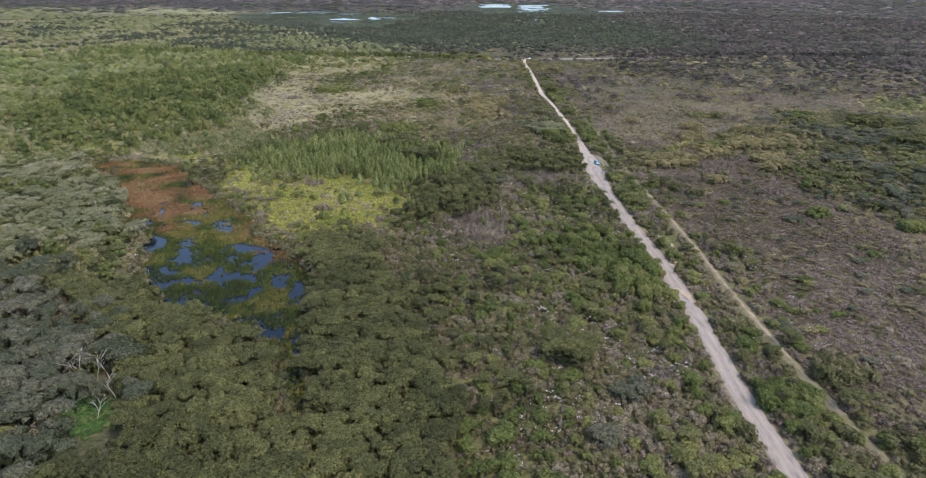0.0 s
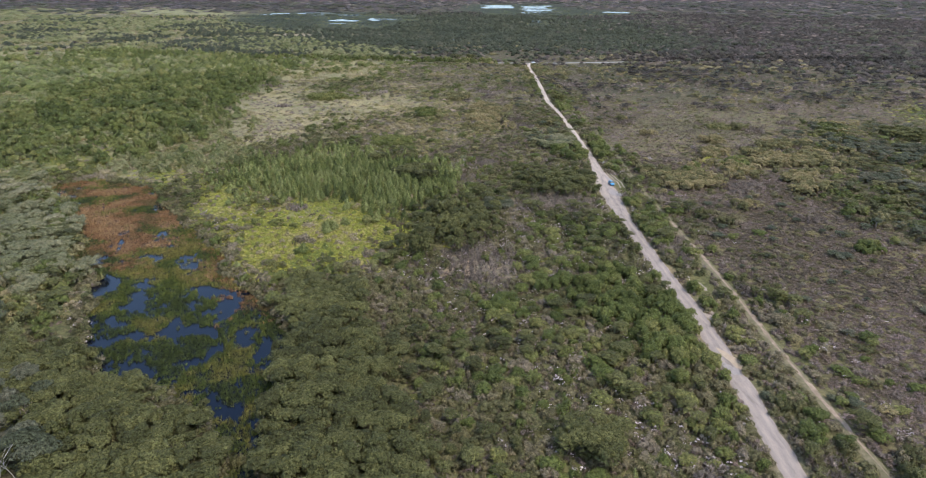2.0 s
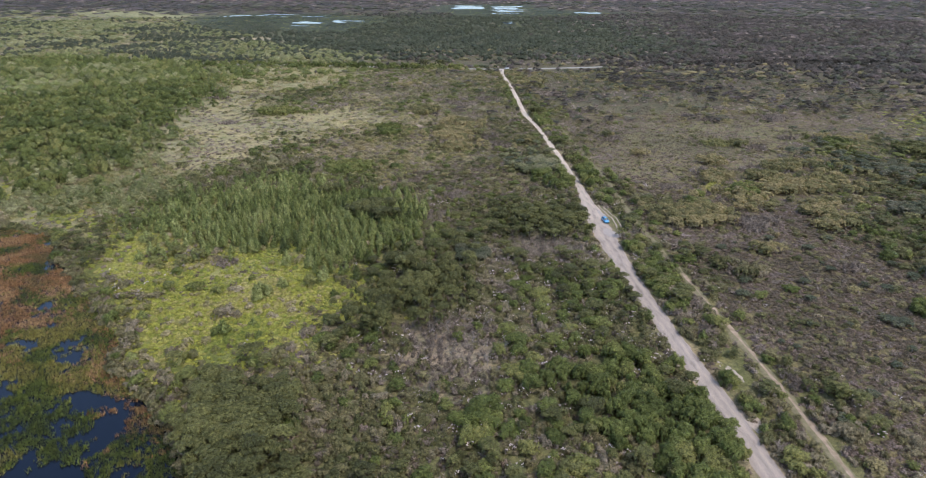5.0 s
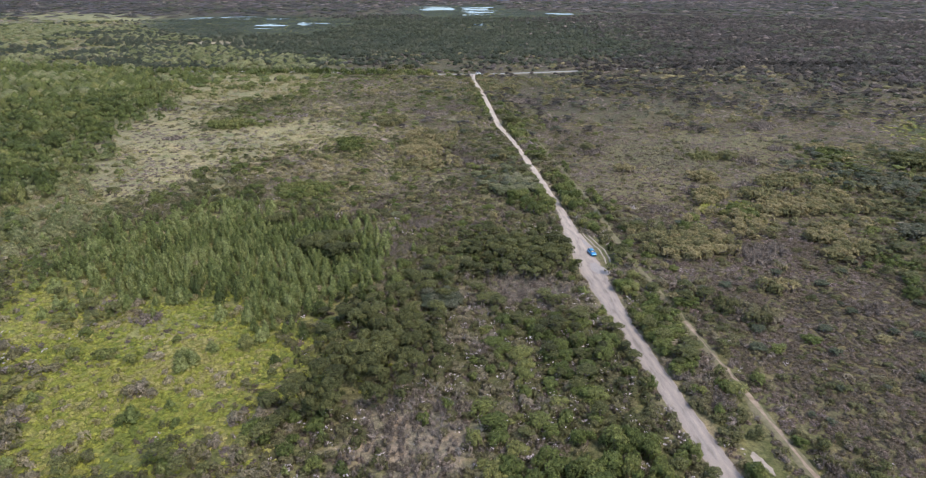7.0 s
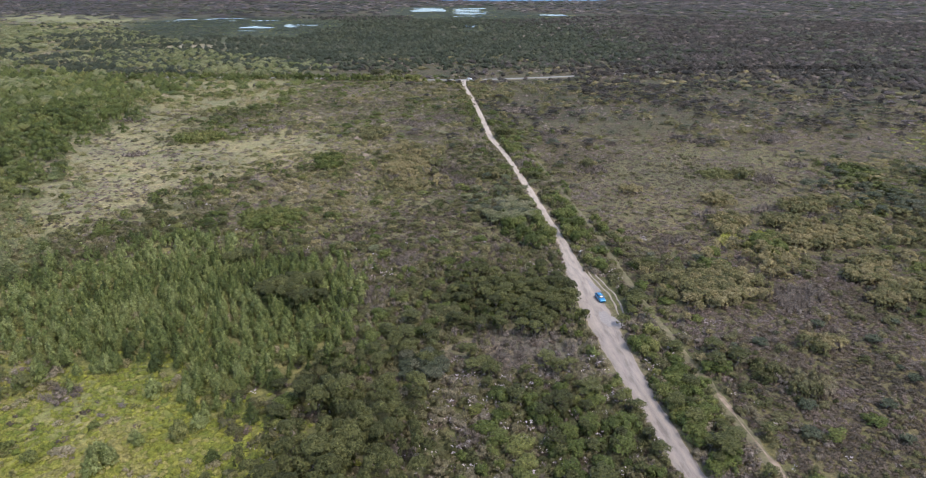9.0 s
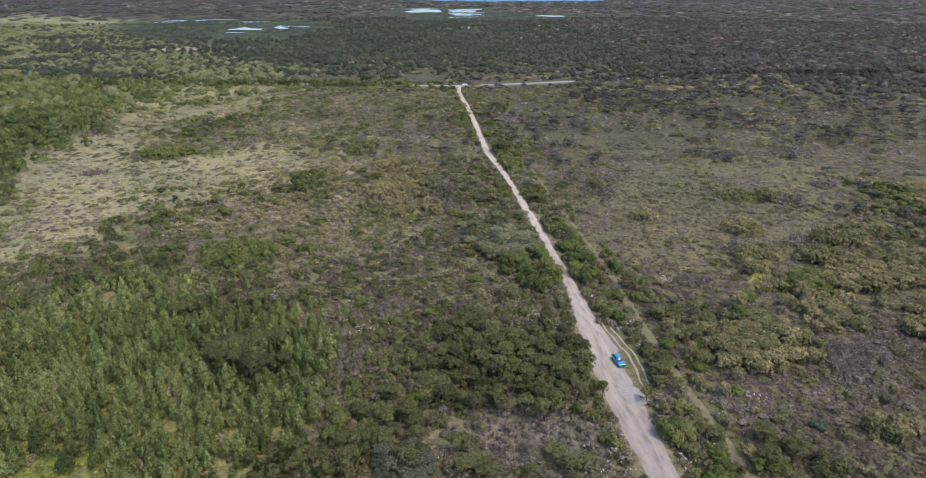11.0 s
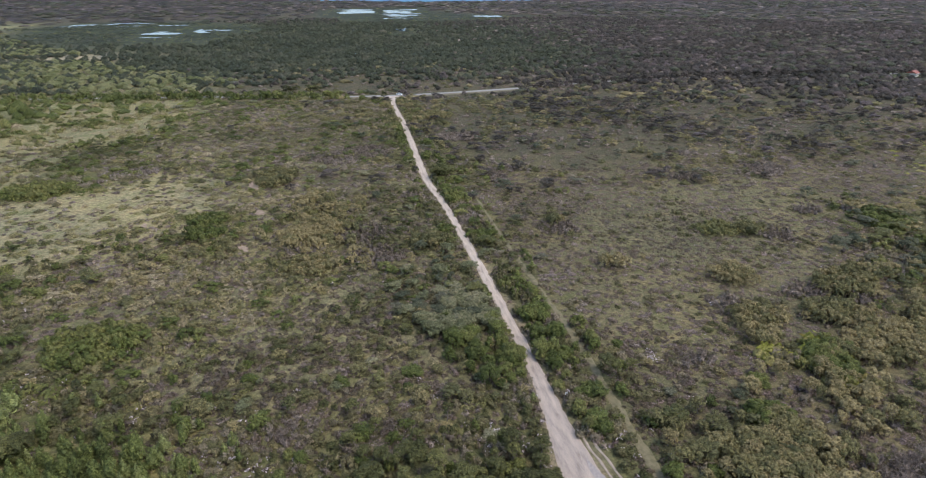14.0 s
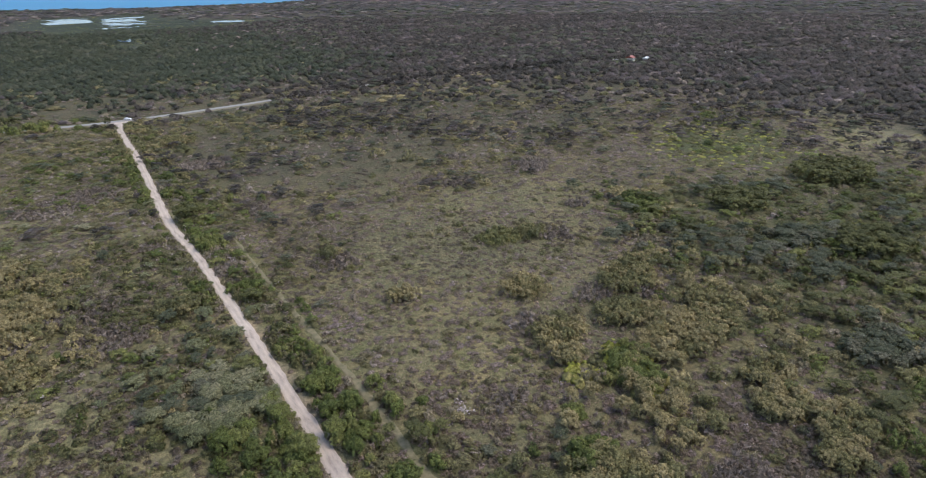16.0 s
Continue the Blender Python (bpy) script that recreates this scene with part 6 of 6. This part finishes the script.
def section(y, w, z0, z1, tuck=0.88):
    """A rounded cross-section of the car at y: half width w, from z0 to z1."""
    h = z1 - z0
    half = [(w * 0.86, z0), (w * 0.98, z0 + 0.16 * h), (w, z0 + 0.45 * h), (w * 0.97, z0 + 0.78 * h), (w * tuck, z1 - 0.02 * h), (w * 0.45, z1 + 0.02 * h)]
    return [(x, y, z) for x, z in half] + [(-x, y, z) for x, z in half[::-1]]


def smooth(bm):
    for f in bm.faces:
        f.smooth = True
    return bm


def car(paint, label):
    """A small five-door hatchback; its nose points to -y, the origin on the ground."""
    c = tagged(new("car"), label, "car")
    bm = bmesh.new()
    loft(bm, [section(-2.08, 0.62, 0.34, 0.62), section(-1.98, 0.80, 0.24, 0.74), section(-1.55, 0.87, 0.20, 0.86), section(-0.85, 0.89, 0.20, 0.96), section(0.3, 0.89, 0.20, 0.98),
              section(1.4, 0.88, 0.20, 1.00), section(1.88, 0.82, 0.24, 0.98), section(2.04, 0.70, 0.34, 0.86)])
    body = part("body", smooth(bm), paint, c)
    bm = bmesh.new()
    loft(bm, [section(-0.92, 0.76, 0.93, 0.97, 0.9), section(-0.25, 0.72, 0.93, 1.40, 0.80), section(0.2, 0.72, 0.93, 1.46, 0.80), section(1.1, 0.71, 0.93, 1.43, 0.80), section(1.72, 0.68, 0.93, 1.24, 0.82), section(1.86, 0.70, 0.93, 0.99, 0.9)])
    part("cabin_glass", smooth(bm), GLASS, c, "dark window glass")
    bm = bmesh.new()
    loft(bm, [[(x, y, z) for x, z in ((-w, h), (w, h), (w, h + 0.035), (0, h + 0.055), (-w, h + 0.035))] for y, w, h in ((-0.28, 0.56, 1.39), (0.2, 0.60, 1.455), (1.1, 0.58, 1.43), (1.62, 0.53, 1.31))])
    part("roof", smooth(bm), paint, c)
    for sx in (-1, 1):
        for y0, z0, y1, z1 in ((-0.90, 0.97, -0.27, 1.41), (0.42, 0.98, 0.42, 1.44), (1.82, 1.0, 1.55, 1.34)):
            bm = bmesh.new()
            limb_bar(bm, (sx * 0.76, y0, z0), (sx * 0.60, y1, z1), 0.035)
            part("pillar", bm, paint, c)
        bm = bmesh.new()
        bmesh.ops.create_cube(bm, size=1, matrix=Matrix.Translation((sx * 0.97, -0.62, 1.03)) @ Matrix.Diagonal((0.17, 0.12, 0.12, 1)))
        bmesh.ops.bevel(bm, geom=bm.edges[:], offset=0.03, segments=2, affect="EDGES")
        part("wing_mirror", bm, paint, c)
        bm = bmesh.new()
        bmesh.ops.create_cube(bm, size=1, matrix=Matrix.Translation((sx * 0.62, -1.97, 0.68)) @ Matrix.Rotation(sx * 0.35, 4, "Z") @ Matrix.Diagonal((0.32, 0.12, 0.14, 1)))
        bmesh.ops.bevel(bm, geom=bm.edges[:], offset=0.03, segments=2, affect="EDGES")
        part("headlight", bm, LAMP, body)
        bm = bmesh.new()
        bmesh.ops.create_cube(bm, size=1, matrix=Matrix.Translation((sx * 0.68, 1.94, 0.84)) @ Matrix.Diagonal((0.22, 0.12, 0.2, 1)))
        bmesh.ops.bevel(bm, geom=bm.edges[:], offset=0.03, segments=2, affect="EDGES")
        part("tail_light", bm, RED_LAMP, body)
        for y in (-1.32, 1.30):
            wheel = new("wheel")
            wheel.parent, wheel.location = c, (sx * 0.80, y, 0.31)
            bm = bmesh.new()
            bmesh.ops.create_cone(bm, cap_ends=True, segments=20, radius1=0.31, radius2=0.31, depth=0.2, matrix=Matrix.Rotation(math.pi / 2, 4, "Y"))
            bmesh.ops.bevel(bm, geom=[e for e in bm.edges if e.calc_face_angle(0) > 1.2], offset=0.04, segments=2, affect="EDGES")
            part("tyre", bm, RUBBER, wheel)
            bm = bmesh.new()
            bmesh.ops.create_cone(bm, cap_ends=True, segments=14, radius1=0.20, radius2=0.17, depth=0.03, matrix=Matrix.Translation((sx * 0.105, 0, 0)) @ Matrix.Rotation(math.pi / 2, 4, "Y"))
            part("rim", bm, ALLOY, wheel)
    bm = bmesh.new()
    bmesh.ops.create_cube(bm, size=1, matrix=Matrix.Translation((0, -2.03, 0.47)) @ Matrix.Diagonal((0.9, 0.1, 0.16, 1)))
    bmesh.ops.bevel(bm, geom=bm.edges[:], offset=0.02, segments=2, affect="EDGES")
    part("grille", bm, TRIM, body)
    return c


def limb_bar(bm, a, b, r):
    limb(bm, a, b, r, r, 6)


blue = car(BLUE, "bright blue hatchback parked on the edge of the gravel track")
blue.matrix_basis = pose(65.15, 277.4, 0.13, 0, 0, 5)
white = car(WHITE, "white car waiting where the track meets the sealed road")
white.matrix_basis = pose(77.2, 661.6, 0.2, 0, 0, 62)

# ---------------------------------------------------------------- signs at the narrowing of the track
SIGN_WHITE = paint_material("sign_white", (0.78, 0.79, 0.78), 0.0, 0.45)
GALV = paint_material("galvanised_steel", (0.42, 0.43, 0.44), 0.7, 0.5)
TIMBER = bark_material("weathered_timber", (0.13, 0.11, 0.09), (0.30, 0.27, 0.23))


def sign(x, y, turn, w, h, label):
    s = tagged(new("sign"), label, "sign", "signs beside the track")
    bm = bmesh.new()
    limb_bar(bm, (0, 0.03, -0.1), (0, 0.03, 1.5), 0.03)
    part("post", bm, GALV, s)
    bm = bmesh.new()
    bmesh.ops.create_cube(bm, size=1, matrix=Matrix.Translation((0, 0, 1.35)) @ Matrix.Diagonal((w, 0.02, h, 1)))
    bmesh.ops.bevel(bm, geom=[e for e in bm.edges if abs(e.verts[0].co.y - e.verts[1].co.y) > 0.01], offset=0.05, segments=3, affect="EDGES")
    board = part("sign_board", bm, SIGN_WHITE, s, "plain white sign board")
    for i in range(3):
        bm = bmesh.new()
        bmesh.ops.create_cube(bm, size=1, matrix=Matrix.Translation((0, -0.014, 1.35 + h * (0.25 - 0.22 * i))) @ Matrix.Diagonal((w * (0.7 - 0.12 * i), 0.004, 0.05, 1)))
        part("text_bar", bm, TRIM, board)
    s.matrix_basis = pose(x, y, 0.0, 0, 0, turn)
    return s


sign(68.1, 306.0, 6, 0.62, 0.72, "white sign on a steel post at the track's verge")
sign(61.9, 306.6, -10, 0.55, 0.40, "small white sign half hidden by a dark bush")

# ---------------------------------------------------------------- pale dead trees
def dead_tree(x, y, h, lean, seed, label, limbs=6, thick=0.08, bark=None):
    rng = random.Random(seed)
    t = tagged(new("dead_tree"), label, "tree", "dead trees")
    bm = bmesh.new()
    a = rng.uniform(0, 6.28)
    p, r = Vector((0, 0, -0.1)), thick
    joints = []
    for i in range(4):
        q = p + Vector((math.cos(a + i) * lean * 0.4, math.sin(a + i) * lean * 0.4, h * 0.2))
        limb(bm, p, q, r, r * 0.8, 6)
        joints.append((q, r * 0.8))
        p, r = q, r * 0.8
    part("trunk", bm, bark or PALE_BARK, t)
    for i in range(limbs):
        q, r = joints[1 + i % 3]
        b = a + i * 2.2 + rng.uniform(-0.4, 0.4)
        e = q + Vector((math.cos(b), math.sin(b), 0.9)) * h * rng.uniform(0.16, 0.26)
        bm = bmesh.new()
        limb(bm, q, e, r * 0.75, r * 0.4, 5)
        for k in range(3):
            c = b + rng.uniform(-1.2, 1.2)
            f = e + Vector((math.cos(c), math.sin(c), rng.uniform(0.3, 1.2))) * h * rng.uniform(0.08, 0.16)
            limb(bm, e, f, r * 0.4, r * 0.12, 4)
        part("limb", bm, bark or PALE_BARK, t)
    t.matrix_basis = pose(x, y, float(ground_z(np.array([x]), np.array([y]))[0]))
    return t


for i, (x, y, h) in enumerate([(-79.3, 112.3, 7.0), (-77.6, 112.8, 7.4), (-75.9, 113.4, 7.2), (-73.8, 114.2, 6.8), (-69.6, 108.0, 5.4), (-68.6, 106.6, 5.8), (-70.2, 102.6, 4.6), (-69.4, 100.4, 4.4), (-81.5, 86.5, 6.2)]):
    dead_tree(x, y, h, 1.0, 60 + i, "pale bleached tree with bare twisted limbs at the glade's edge")
dead_tree(-80.5, 700, 11, 0.5, 75, "tall bleached dead tree above the far scrub", 4)
for i, (x, y, h) in enumerate([(8, 205, 4.5), (13, 200, 4.2), (17, 206, 4.6), (20, 198, 4.0), (5, 208, 4.8), (12, 210, 4.4), (9, 195, 3.8), (16, 192, 3.6)]):
    dead_tree(x, y, h, 0.9, 90 + i, "grey leafless tree in a dead thicket", 9, 0.05, GREY_BARK)

# ---------------------------------------------------------------- house in the far clearing
WALL = paint_material("pale_weatherboard", (0.55, 0.53, 0.48), 0.0, 0.7)
ROOF_RED = rough_material("red_roof_sheet", (0.20, 0.07, 0.05), (0.30, 0.11, 0.08), 3.0, 0.6)
ROOF_PALE = rough_material("pale_roof_sheet", (0.60, 0.61, 0.62), (0.75, 0.75, 0.75), 3.0, 0.5)


def house(x, y, turn, w, d, h, roof, label):
    o = tagged(new("house"), label, "house")
    for sx in (-1, 1):
        bm = bmesh.new()
        bmesh.ops.create_cube(bm, size=1, matrix=Matrix.Translation((sx * (w / 2 - 0.1), 0, h / 2)) @ Matrix.Diagonal((0.2, d - 0.4, h, 1)))
        part("wall", bm, WALL, o)
    for sy in (-1, 1):
        bm = bmesh.new()
        bmesh.ops.create_cube(bm, size=1, matrix=Matrix.Translation((0, sy * (d / 2 - 0.1), h / 2)) @ Matrix.Diagonal((w, 0.2, h, 1)))
        wall = part("wall", bm, WALL, o)
        for k in (-0.28, 0.28):
            bm = bmesh.new()
            bmesh.ops.create_cube(bm, size=1, matrix=Matrix.Translation((w * k, sy * (d / 2 + 0.01), h * 0.58)) @ Matrix.Diagonal((1.4, 0.06, 1.1, 1)))
            part("window", bm, GLASS, wall)
    bm = bmesh.new()
    loft(bm, [[(sx * (w / 2 + 0.5), -d / 2 - 0.5, h), (sx * (w / 2 + 0.5), d / 2 + 0.5, h), (sx * (w / 2 + 0.5), 0, h + d * 0.28)] for sx in (-1, 1)])
    part("roof", bm, roof, o)
    bm = bmesh.new()
    bmesh.ops.create_cube(bm, size=1, matrix=Matrix.Translation((0, -d / 2 - 0.01, 1.02)) @ Matrix.Diagonal((0.9, 0.08, 2.04, 1)))
    part("door", bm, TIMBER, o)
    o.matrix_basis = pose(x, y, 0.0, 0, 0, turn)


house(500, 650, 30, 9, 7, 3.0, ROOF_RED, "small house with a red sheet roof in a forest clearing")
house(510, 640, 30, 8, 4, 2.6, ROOF_PALE, "pale sheet-roofed shed beside the forest house")
